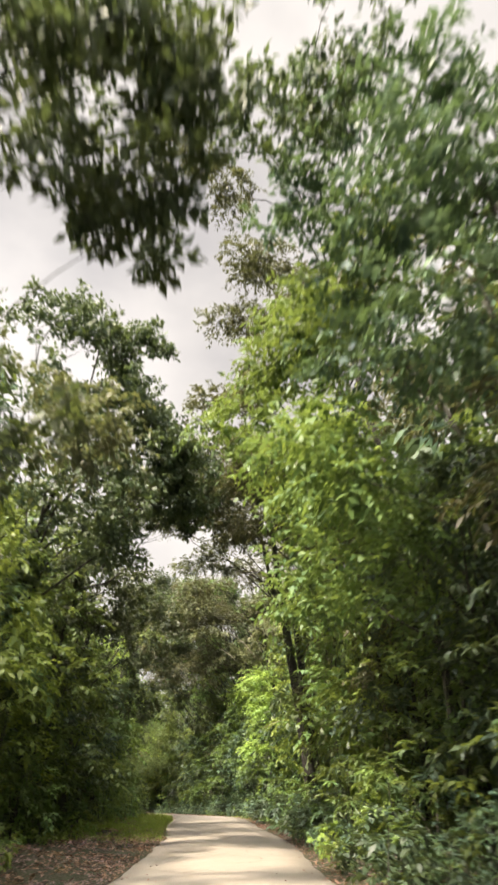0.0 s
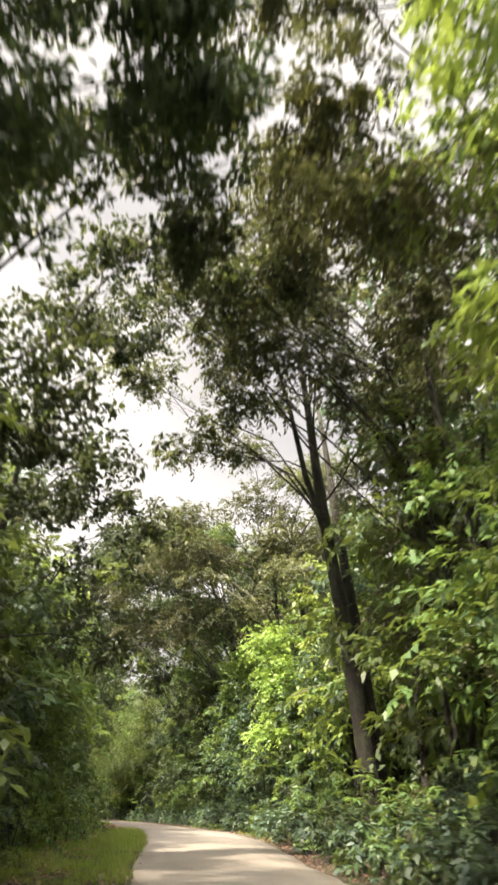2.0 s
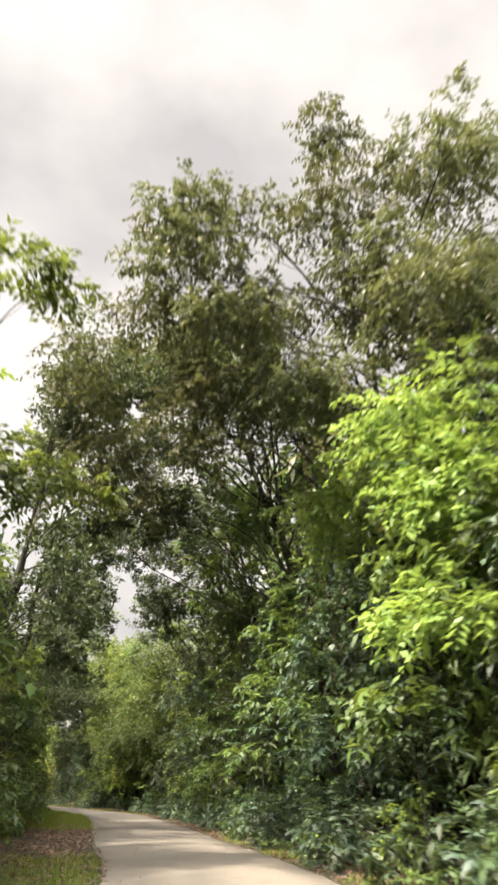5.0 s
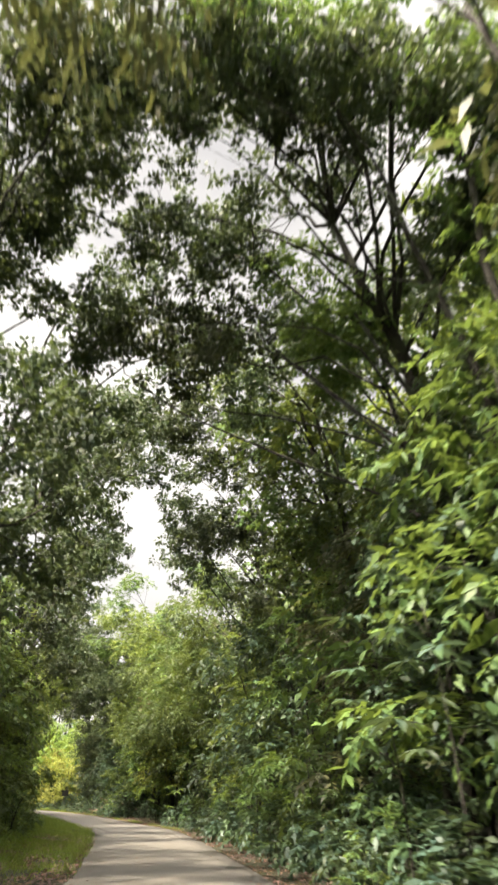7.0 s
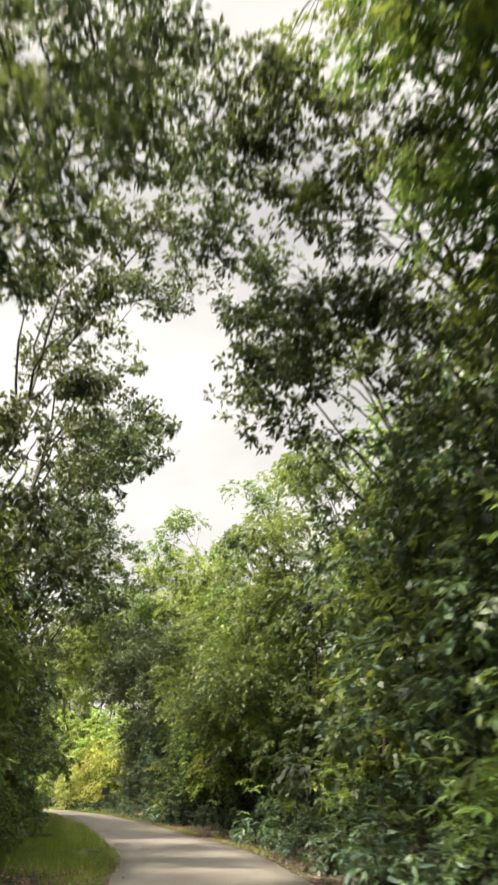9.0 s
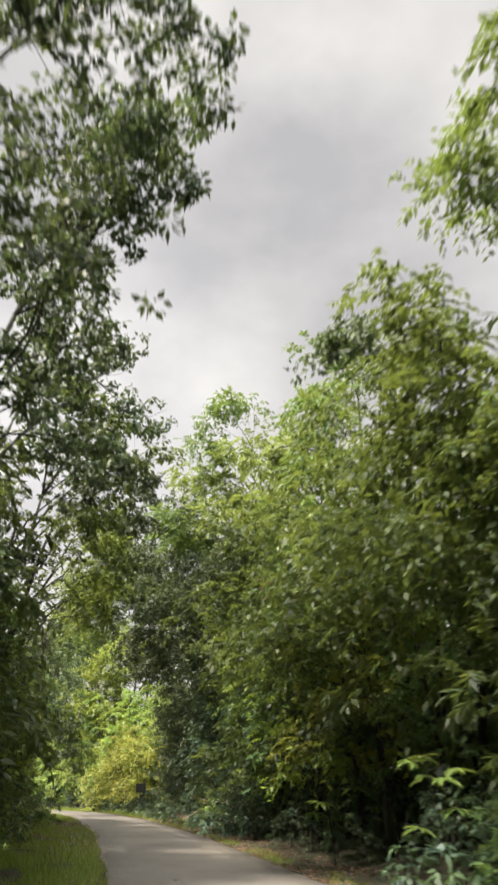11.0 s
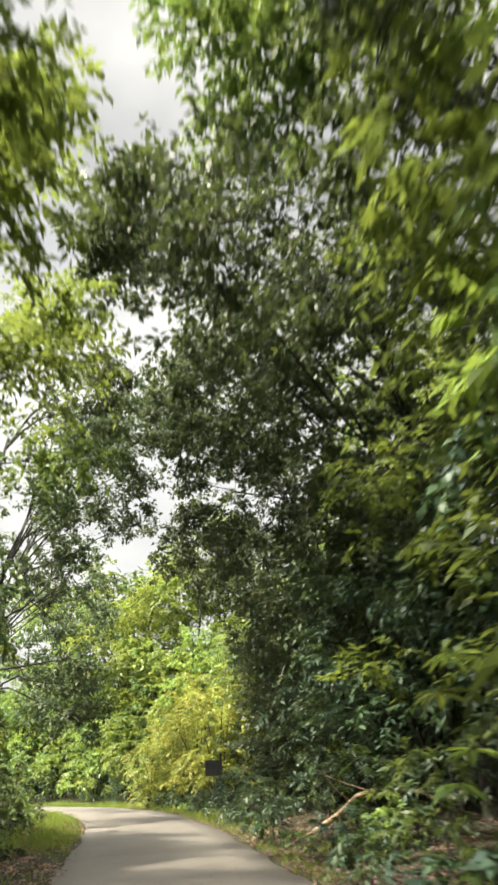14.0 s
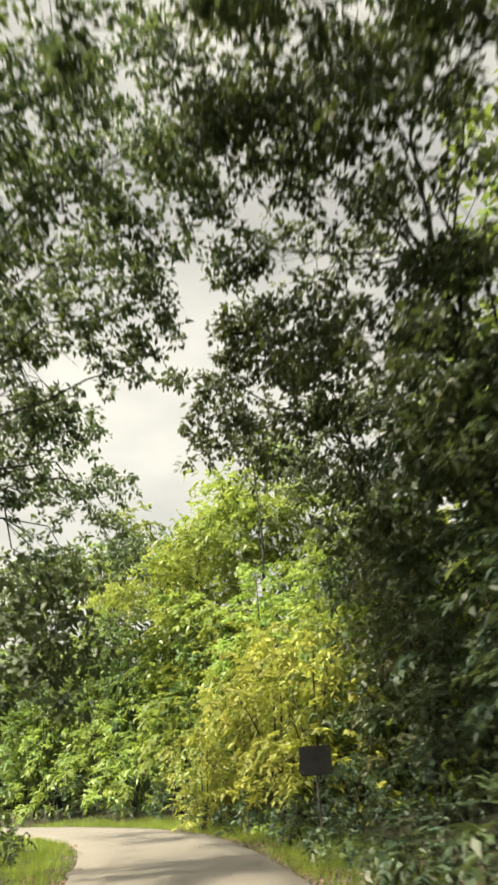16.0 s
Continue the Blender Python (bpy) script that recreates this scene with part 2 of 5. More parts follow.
def clumps(rng, centres, radius, count, flat=0.7, bunch=0):
    """Points round centres, denser to the outside of each clump, and the way out from its middle."""
    if bunch:
        b, _ = clumps(rng, centres, radius, max(1, count // bunch), flat)
        return clumps(rng, b, rng.uniform(0.10, 0.26, len(b)), count, 0.7)
    c = np.asarray(centres, float)
    which = rng.integers(0, len(c), count)
    r = np.asarray(radius, float)
    r = r[which] if r.ndim else np.full(count, float(r))
    d = rng.normal(0, 1, (count, 3))
    d /= np.linalg.norm(d, axis=1)[:, None]
    q = rng.uniform(0, 1, count) ** 0.55
    off = d * (q * r)[:, None]
    off[:, 2] *= flat
    return c[which] + off, d


def leaf_mesh(rng, centres, radius, count, material, length, width, droop=0.5, full=False, flat=0.7, up=0.7, bunch=0):
    b, o = clumps(rng, centres, radius, count, flat, bunch)
    v, f = leaves(rng, b, o, length, width, droop, full, up)
    return raw_mesh("foliage", v, f, material)


def raw_mesh(name, v, f, material):
    """A mesh of many like faces, from arrays."""
    me = bpy.data.meshes.new(name)
    me.vertices.add(len(v))
    me.vertices.foreach_set("co", v.astype(np.float32).ravel())
    me.loops.add(f.size)
    me.loops.foreach_set("vertex_index", f.astype(np.int32).ravel())
    me.polygons.add(len(f))
    me.polygons.foreach_set("loop_start", np.arange(0, f.size, f.shape[1], dtype=np.int32))
    me.materials.append(material)
    me.update(calc_edges=True)
    return me


def sprays(rng, lobes, density, leaf, width, per=12, axis=None, under=-0.35, length=0.62):
    """Leafy twigs on the outside of rounded lobes (x, y, z, r): each twig arches out and down and carries leaves to both sides."""
    lobes = np.asarray(lobes, float)
    n = np.maximum(2, (density * lobes[:, 3] ** 2).astype(int))
    which = np.repeat(np.arange(len(lobes)), n)
    c, r = lobes[which, :3], lobes[which, 3]
    m = len(which)
    d = rng.normal(0, 1, (m, 3))
    d[:, 2] = np.where(d[:, 2] < 0, d[:, 2] * 0.45, d[:, 2])
    if axis is not None:
        out = c[:, :2] - np.asarray(axis)[None, :]
        out /= np.linalg.norm(out, axis=1)[:, None] + 0.3
        d[:, :2] += out * 0.7
    d /= np.linalg.norm(d, axis=1)[:, None]
    d[:, 2] = np.maximum(d[:, 2], under)
    start = c + d * (r * rng.uniform(0.35, 1.0, m))[:, None] * np.array((1, 1, 0.6))
    way = d + rng.normal(0, 0.35, (m, 3)) + np.array((0, 0, 0.15))
    way /= np.linalg.norm(way, axis=1)[:, None]
    L = length * rng.uniform(0.6, 1.3, m) * np.clip(r / 0.8, 0.55, 1.15)
    t = (np.arange(per) + 0.6)[None, :] / per
    t = np.repeat(t, m, 0)
    fall = rng.uniform(0.12, 0.8, m)[:, None]
    pos = start[:, None, :] + way[:, None, :] * (L[:, None] * t)[..., None]
    pos[..., 2] -= fall * L[:, None] * t * t
    tan = np.repeat(way[:, None, :], per, 1)
    tan[..., 2] -= 2 * fall * t
    tan /= np.linalg.norm(tan, axis=2)[..., None]
    side = np.cross(tan, np.array((0, 0, 1.0)))
    side /= np.linalg.norm(side, axis=2)[..., None] + 1e-6
    sign = np.where(np.arange(per) % 2 == 0, 1.0, -1.0)[None, :, None]
    ld = (tan * 0.7 + side * sign * 0.9).reshape(-1, 3)
    return leaves(rng, pos.reshape(-1, 3), ld, leaf, width, 0.3, False, 0.72, 0.38)


# ---- the road's line ----
LINE = [(0.3, -60), (0.3, -30), (0.3, -8), (0.1, 4), (-0.35, 12.8), (-0.5, 19.6), (-0.72, 25), (-1.3, 31), (-1.65, 37), (-2.2, 43),
        (-3.1, 49.8), (-4.6, 56.5), (-5.75, 62.8), (-6.75, 67.5), (-7.65, 72), (-8.85, 77), (-10.5, 83.5), (-13.7, 91.8), (-16.6, 99),
        (-18.4, 103.5), (-22.1, 111.8), (-24.6, 117), (-27.0, 121.6), (-30.5, 127.5), (-34.3, 132.2), (-39.5, 136),
        (-46, 139), (-60, 143), (-90, 146)]


def smooth_line(pts, n=6):
    out = []
    for i in range(len(pts) - 1):
        p0, p1, p2, p3 = (np.array(pts[min(max(k, 0), len(pts) - 1)], float) for k in (i - 1, i, i + 1, i + 2))
        for j in range(n):
            t = j / n
            out.append(0.5 * (2 * p1 + (p2 - p0) * t + (2 * p0 - 5 * p1 + 4 * p2 - p3) * t * t + (3 * p1 - p0 - 3 * p2 + p3) * t ** 3))
    out.append(np.array(pts[-1], float))
    return np.array(out)


ROAD = smooth_line(LINE)
ROAD_S = np.concatenate([[0], np.cumsum(np.linalg.norm(np.diff(ROAD, axis=0), axis=1))])
ROAD_S -= np.interp(0.0, ROAD[:, 1], ROAD_S)          # s = 0 where the walk starts
HALF = 1.8


def dip(y):
    """The lane falls gently from a soft crest onwards."""
    y = np.asarray(y, float)
    a = np.clip(y - 34, 0, 14)
    return -0.025 * (a * a / 28) - 0.025 * np.clip(y - 48, 0, 130)


def on_road(s, d):
    """Place and heading at s metres along the road, d metres to the right of its middle."""
    x, y = np.interp(s, ROAD_S, ROAD[:, 0]), np.interp(s, ROAD_S, ROAD[:, 1])
    x2, y2 = np.interp(s + 0.5, ROAD_S, ROAD[:, 0]), np.interp(s + 0.5, ROAD_S, ROAD[:, 1])
    h = math.hypot(x2 - x, y2 - y)
    tx, ty = (x2 - x) / h, (y2 - y) / h
    return x + ty * d, y - tx * d, math.atan2(-tx, ty)


def off_road(x, y):
    """Distance from the road's middle."""
    return float(np.min(np.hypot(ROAD[:, 0] - x, ROAD[:, 1] - y)))


# ---- ground and road ----
_rd = np.diff(ROAD, axis=0)
_rd /= np.linalg.norm(_rd, axis=1)[:, None]


def lift(x, y):
    """Height of the ground: flat beside the road, a low uneven bank on the right, small humps in the wood."""
    x, y = np.atleast_1d(np.asarray(x, float)), np.atleast_1d(np.asarray(y, float))
    dx, dy = x[:, None] - ROAD[None, :-1, 0], y[:, None] - ROAD[None, :-1, 1]
    k = np.argmin(dx * dx + dy * dy, axis=1)
    i = np.arange(len(x))
    dist = np.hypot(dx[i, k], dy[i, k])
    right = np.sign(_rd[k, 1] * dx[i, k] - _rd[k, 0] * dy[i, k])
    hump = 0.10 * np.sin(x * 0.9 + 1.3 * np.sin(y * 0.37)) * np.cos(y * 0.71) + 0.05 * np.sin(x * 2.7 + y * 1.9)
    f = np.clip((dist - 1.9) / 3.0, 0, 1)
    f = f * f * (3 - 2 * f)
    bank = np.where(right > 0, 0.55, 0.15) * np.clip((dist - 2.2) / 5.0, 0, 1)
    far = np.clip((60 - dist) / 30, 0, 1)
    return -0.035 + f * (hump + bank) * far + dip(y)


def ground_sheet():
    xs = np.concatenate([[-2500, -700, -250, -130, -90], np.arange(-72, 26, 0.9), [40, 80, 200, 700, 2500]])
    ys = np.concatenate([[-2500, -700, -200, -80, -45], np.arange(-26, 166, 0.9), [190, 260, 700, 2500]])
    X, Y = np.meshgrid(xs, ys)
    x, y = X.ravel(), Y.ravel()
    z = np.concatenate([lift(x[i:i + 4000], y[i:i + 4000]) for i in range(0, len(x), 4000)])
    nx, ny = len(xs), len(ys)
    a = (np.arange(ny - 1)[:, None] * nx + np.arange(nx - 1)[None, :]).ravel()
    return mesh_of("ground", np.stack([x, y, z], 1), np.stack([a, a + 1, a + nx + 1, a + nx], 1), M_GROUND)


tagged(new("ground", ground_sheet()), "brown forest floor of soil, leaf litter and moss", "ground", kind="structure")


def road_strip():
    rng = np.random.default_rng(3)
    cols = [-1.0, -0.985, -0.6, 0.0, 0.6, 0.985, 1.0]
    drop = [-0.09, 0.0, 0.02, 0.03, 0.02, 0.0, -0.09]
    ss = np.arange(-50, ROAD_S[-1] - 1, 0.5)
    verts, faces = [], []
    wob = np.cumsum(rng.normal(0, 0.02, (len(ss), 2)), axis=0)
    wob -= np.stack([np.convolve(wob[:, k], np.ones(25) / 25, "same") for k in (0, 1)], 1)
    wob = np.clip(wob + rng.normal(0, 0.018, wob.shape), -0.14, 0.14)
    for i, s in enumerate(ss):
        for c, z in zip(cols, drop):
            w = wob[i, 0] if c < 0 else wob[i, 1]
            x, y, _ = on_road(s, c * HALF + (w if abs(c) > 0.9 else 0))
            verts.append((x, y, z + float(dip(y))))
        if i:
            b = i * len(cols)
            for k in range(len(cols) - 1):
                faces.append((b - len(cols) + k, b - len(cols) + k + 1, b + k + 1, b + k))
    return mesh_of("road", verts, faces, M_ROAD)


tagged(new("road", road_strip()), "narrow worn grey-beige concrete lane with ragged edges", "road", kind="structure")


# ---- trees ----
def branch_path(rng, start, way, length, steps=5, rise=0.15, wobble=0.12):
    p, d = np.array(start, float), np.array(way, float)
    out = [p.copy()]
    for _ in range(steps):
        d = d + rng.normal(0, wobble, 3) + np.array([0, 0, rise * 0.3])
        d /= np.linalg.norm(d)
        p = p + d * length / steps
        out.append(p.copy())
    return out


def make_tree(label, seed, height, spread_r, first, count, leaf, width, material, bark=M_BARK, lean=(0.0, 0.0), thick=0.16,
              limbs=8, clump=0.75, droop=0.5, line=None, flat=0.7, name="tree", extra=0):
    """A tree at the origin: trunk, limbs that carry twigs, and a crown of leaf clumps at the twigs. first: where the crown begins."""
    rng = np.random.default_rng(seed)
    root = thing(name, Matrix(), label, "tree")
    if line is None:
        line = [np.array((lean[0] * f ** 1.4, lean[1] * f ** 1.4, height * 0.9 * f)) + rng.normal(0, 0.10, 3) * (0 < f < 1) for f in np.linspace(0, 1, 8)]
        line[0][2] = -0.25
    line = [np.array(p, float) for p in line]
    rad = [thick * (1.35 if i == 0 else 1 - 0.8 * i / (len(line) - 1)) for i in range(len(line))]
    part("trunk", mesh_of("trunk", *tube(line, rad, 9), bark), root)
    centres, sizes = [], []
    top = line[-1]
    for k in range(limbs):
        f = first + (1 - first) * (k + rng.uniform(0.1, 0.9)) / limbs
        q = f * (len(line) - 1)
        i = min(int(q), len(line) - 2)
        start = line[i] + (line[i + 1] - line[i]) * (q - i)
        a = k * 2.4 + seed + rng.uniform(-0.5, 0.5)
        long = spread_r * rng.uniform(0.65, 1.1) * (1 - 0.45 * max(f - 0.6, 0) / 0.4)
        way = np.array((math.cos(a), math.sin(a), rng.uniform(0.15, 0.8)))
        path = branch_path(rng, start, way, long)
        r0 = rad[i] * 0.5
        pieces = [tube(path, [r0 * (1 - 0.8 * j / 5) for j in range(6)], 5)]
        for j in ((2, 3, 4, 5) if count <= 0 else (3, 5)):
            for side in (-1, 1):
                b = a + side * rng.uniform(0.5, 1.2)
                tw = branch_path(rng, path[j], (math.cos(b), math.sin(b), rng.uniform(-0.1, 0.6)), long * rng.uniform(0.22, 0.4), 3)
                pieces.append(tube(tw, [r0 * 0.3, r0 * 0.22, r0 * 0.15, r0 * 0.07], 3))
                centres += [tw[-1], tw[2]]
                sizes += [clump * rng.uniform(0.6, 1.15), clump * rng.uniform(0.5, 0.9)]
        part("limb", mesh_of("limb", *joined(pieces), bark), root)
    for _ in range(3 + extra):
        centres.append(top + rng.normal(0, 0.16 * spread_r, 3) * np.array((1, 1, 0.7)))
        sizes.append(clump * rng.uniform(0.7, 1.1))
    if count > 0:
        part("crown", leaf_mesh(rng, centres, sizes, count, material, leaf, width, droop, False, flat), root)
    else:
        lobes = [(*c, q) for c, q in zip(centres, sizes)][::2]
        part("crown", raw_mesh("crown", *sprays(rng, lobes, -count, leaf, width), material), root)
    return root


def make_shrub(label, seed, height, reach, lobes, density, leaf, width, material, name="shrub", category="shrub", woody=4, low=0.15, size=0.45, length=0.62, core=0):
    """A shrub or thicket at the origin: woody stems and rounded lobes of leafy twigs, larger and further out towards the top where low is high."""
    rng = np.random.default_rng(seed)
    root = thing(name, Matrix(), label, category)
    made = []
    for k in range(lobes):
        f = (k + rng.uniform(0.2, 0.8)) / lobes
        a = k * 2.4 + rng.uniform(-0.5, 0.5)
        z = height * (low + (0.93 - low) * f)
        out = reach * rng.uniform(0.35, 0.95) * (1 - 0.55 * max(f - 0.7, 0) / 0.3)
        made.append((math.cos(a) * out, math.sin(a) * out, z, size * rng.uniform(0.65, 1.25)))
    for k in range(woody):
        e = Vector(made[-1 - 2 * k % len(made)][:3])
        path = [Vector((e.x * f ** 1.6, e.y * f ** 1.6, -0.15 + (e.z + 0.15) * f)) + Vector(rng.normal(0, 0.03, 3)) for f in (0, 0.25, 0.5, 0.75, 1)]
        r = 0.012 + 0.008 * height
        part("stem", mesh_of("stem", *tube(path, [r * (1 - 0.2 * j) for j in range(5)], 5), M_BARK), root)
    v, f = sprays(rng, made, density, leaf, width, axis=(0, 0), length=length)
    if core:
        c = np.array(made)
        b, o = clumps(rng, c[:, :3] * np.array((0.45, 0.45, 0.96)), c[:, 3] * 0.7, core, 0.9)
        v2, f2 = leaves(rng, b, o, leaf * 1.5, width * 1.7, 0.5)
        v, f = np.concatenate([v, v2]), np.concatenate([f, f2 + len(v)])
    part("foliage", raw_mesh("foliage", v, f, material), root)
    return root


def make_palmate(label, seed, height, whorls, material):
    """A slender sapling: one bent stem, long leaf stalks, and at the end of each a drooping whorl of long leaflets."""
    rng = np.random.default_rng(seed)
    root = thing("umbrella_sapling", Matrix(), label, "sapling")
    bend = rng.normal(0, 0.12 * height, 2)
    stem = [np.array((bend[0] * f * f, bend[1] * f * f, -0.15 + (height * 0.92 + 0.15) * f)) for f in np.linspace(0, 1, 7)]
    part("stem", mesh_of("stem", *tube(stem, [0.02 * (1 - 0.11 * i) for i in range(7)], 6), M_BARK), root)
    for k in range(whorls):
        a = 2.4 * k + rng.uniform(-0.4, 0.4)
        i = 6 - k % 4 if k < whorls - 1 else 6
        out = np.array((math.cos(a), math.sin(a), 0.0)) * rng.uniform(0.4, 0.75)
        end = stem[i] + out + np.array((0, 0, rng.uniform(0.15, 0.45)))
        stalk = [stem[i], stem[i] + out * 0.45 + np.array((0, 0, 0.26)), end]
        m = 9
        turn = np.linspace(0, 2 * math.pi, m, endpoint=False) + rng.uniform(0, 1)
        ray_out = np.stack([np.cos(turn), np.sin(turn), rng.uniform(-0.15, 0.35, m)], 1) + out * 0.25
        v, f = leaves(rng, np.repeat(end[None, :], m, 0) + ray_out * 0.03, ray_out, 0.34, 0.105, 0.35, True, 0.8, 0.08)
        whorl = part("leaf_whorl", raw_mesh("leaf_whorl", v, f, material), root)
        part("stalk", mesh_of("stalk", *tube(stalk, [0.007, 0.006, 0.005], 4), M_BARK), whorl)
    return root


used = set()


def plant(template, x, y, turn=0.0, size=1.0, tall=None, sink=0.0, group=""):
    """Sets the template, or from the second time a copy, on the ground at x, y."""
    z = float(lift(x, y)[0]) - sink
    m = pose(x, y, z, 0, 0, turn) @ Matrix.Diagonal((size, size, tall or size, 1))
    if template.name in used:
        ob = copy_thing(template, m)
    else:
        used.add(template.name)
        template.matrix_basis = m
        ob = template
    if group:
        tagged(ob, group=group)
    return ob


R = random.Random(11)

BACK = [make_tree("tall dark-leaved forest tree with a dense high crown", 101, 14, 3.4, 0.22, 1050, 0.62, 0.27, M_DARK, limbs=8, clump=1.1, extra=3),
        make_tree("tall mid-green forest tree with a layered crown", 102, 15, 3.3, 0.22, 1050, 0.62, 0.265, M_MID, limbs=8, clump=1.1, extra=3),
        make_tree("tall olive-green forest tree with fine loose foliage", 103, 16, 3.2, 0.25, 1150, 0.55, 0.2, M_OLIVE, limbs=8, clump=1.0, extra=3)]
FRONT = [make_tree("slender roadside tree with glossy dark leaves", 111, 12, 2.9, 0.3, -8, 0.29, 0.12, M_DARK, limbs=7, clump=0.8, thick=0.12),
         make_tree("roadside tree with fresh green drooping leaves", 112, 13, 3.0, 0.3, -8, 0.29, 0.1205, M_MID, limbs=7, clump=0.85, thick=0.13),
         make_tree("roadside tree with yellow-green leaves coloured as sunlit", 113, 11, 2.8, 0.25, -8, 0.29, 0.121, M_LIME, limbs=7, clump=0.8, thick=0.11),
         make_tree("thin tree with brownish olive feathery foliage", 114, 14, 2.6, 0.35, -9, 0.26, 0.09, M_OLIVE, limbs=8, clump=0.75, thick=0.12)]
CLAD = [make_shrub("tall tree wrapped in dark hanging creeper", 121, 9.5, 1.8, 17, 18, 0.27, 0.115, M_DARK, "creeper_tree", "tree", 3, 0.16, 0.95, core=230),
        make_shrub("tall tree wrapped in green drooping creeper", 122, 10.0, 1.9, 17, 18, 0.27, 0.115, M_MID, "creeper_tree", "tree", 3, 0.16, 0.95, core=230),
        make_shrub("tall tree wrapped in yellow-green creeper", 123, 9.0, 1.8, 16, 18, 0.27, 0.12, M_LIME, "creeper_tree", "tree", 3, 0.16, 0.95, core=230),
        make_shrub("tall thicket with olive drooping foliage", 124, 10.0, 1.7, 17, 18, 0.26, 0.10, M_OLIVE, "creeper_tree", "tree", 3, 0.16, 0.9, core=230)]
CLAD += [make_shrub("leaning sapling group under dark creeper", 125, 8.5, 2.0, 14, 18, 0.27, 0.115, M_DARK, "creeper_tree", "tree", 4, 0.2, 1.05, core=230),
         make_shrub("leafy sapling group with layered green sprays", 126, 8.0, 2.0, 13, 18, 0.28, 0.115, M_MID, "creeper_tree", "tree", 4, 0.2, 1.05, core=230)]
CLAD += [make_shrub("sapling group with sunlight put into its yellow-green leaf colour", 127, 8.6, 2.0, 15, 18, 0.26, 0.115, M_SUNNY, "creeper_tree", "tree", 3, 0.3, 1.0, core=230)]
SHRUB = [make_shrub("dense dark green shrub with pointed leaves", 131, 2.5, 1.0, 9, 29, 0.22, 0.09, M_DARK, woody=2),
         make_shrub("leafy green shrub with drooping pointed leaves", 132, 2.7, 1.0, 9, 29, 0.24, 0.095, M_MID, woody=2),
         make_shrub("bright yellow-green shrub with fresh leaves", 133, 2.3, 0.95, 8, 29, 0.21, 0.09, M_LIME, woody=2),
         make_shrub("tangled shrub with long narrow leaves", 134, 2.6, 1.1, 9, 29, 0.30, 0.06, M_MID, woody=2)]
BIGLEAF = [make_shrub("slender sapling with large bright yellow-green leaves", 181, 3.4, 0.75, 6, 34, 0.27, 0.085, M_LIME, "sapling", "sapling", 2, 0.3, 0.42, 0.5),
           make_shrub("slender sapling with large drooping green leaves", 182, 2.8, 0.8, 6, 34, 0.28, 0.085, M_MID, "sapling", "sapling", 2, 0.3, 0.42, 0.5)]
UNDER = [make_shrub("understory bush with sunlight put into its yellow-green colour", 174, 5.2, 1.9, 12, 6.5, 0.36, 0.18, M_SUNNY, "understory_bush", "shrub", 2, 0.12, 1.2, 0.9, core=120),
         make_shrub("dense dark forest understory bush", 171, 5.0, 1.9, 12, 4.2, 0.42, 0.21, M_DARK, "understory_bush", "shrub", 2, 0.12, 1.2, 0.9, core=120),
         make_shrub("broad mid-green forest understory bush", 172, 5.5, 1.9, 12, 4.2, 0.42, 0.21, M_MID, "understory_bush", "shrub", 2, 0.12, 1.2, 0.9, core=120)]
FAR = [make_shrub("deep forest bush with dark broad leaves", 173, 5.2, 2.0, 12, 3.4, 0.6, 0.3, M_DARK, "understory_bush", "shrub", 2, 0.12, 1.2, 0.9, core=120)]
LOW = [make_shrub("low fern-like plant with arching leaves", 141, 0.6, 0.4, 5, 70, 0.15, 0.05, M_MID, "low_plant", "plant", 1, 0.1, 0.24, 0.5),
       make_shrub("low broad-leaved weed in fresh green", 142, 0.5, 0.4, 5, 60, 0.14, 0.075, M_LIME, "low_plant", "plant", 1, 0.1, 0.24, 0.4),
       make_shrub("low dark green undergrowth plant", 143, 0.7, 0.4, 5, 60, 0.16, 0.065, M_DARK, "low_plant", "plant", 1, 0.1, 0.26, 0.5)]


def row(templates, weights, s0, s1, gap, d, jitter, lo, hi, group, sink=0.0, skip=()):
    s = s0
    while s < s1:
        x, y, _ = on_road(s + R.uniform(-0.3, 0.3) * gap, d + R.uniform(-jitter, jitter))
        t = R.choices(templates, weights)[0]
        k = R.uniform(lo, hi)
        if off_road(x, y) > abs(d) - jitter - 0.3 and not any(a <= s <= b for a, b in skip):
            plant(t, x, y, R.uniform(0, 360), k, k * R.uniform(0.9, 1.15), sink, group)
        s += gap * R.uniform(0.75, 1.25)


S_END = 152
# right-hand side, from the road's edge into the wood
# dark leaves stand in for shade along the bank, lime and mid for light
row(LOW, [1.5, 0.4, 5], 10, 60, 0.8, 2.6, 0.3, 0.7, 1.3, "undergrowth beside the lane")
row(LOW, [0.6, 0.1, 5], 60, 140, 1.0, 2.8, 0.35, 0.7, 1.3, "undergrowth beside the lane", skip=((91, 104), (107, 120)))
row(LOW, [2, 0.5, 5], 10, 80, 1.2, 3.3, 0.3, 0.9, 1.5, "undergrowth beside the lane")
row(LOW, [2, 1, 3], 107, 119, 1.2, 2.8, 0.3, 0.7, 1.1, "undergrowth beside the lane")
row(LOW, [1, 0.3, 5], 103, 107, 0.7, 3.5, 0.5, 0.9, 1.5, "undergrowth beside the lane")
row(SHRUB, [6, 2, 0.2, 1], 8, 12.5, 1.6, 3.5, 0.35, 0.5, 0.85, "shrubs beside the lane")
row(SHRUB, [4, 3, 1.5, 2], 13, 26, 1.6, 3.5, 0.35, 0.5, 0.85, "shrubs beside the lane")
row(SHRUB, [6, 1.5, 0.3, 1], 26, 58, 1.6, 3.5, 0.35, 0.5, 0.85, "shrubs beside the lane")
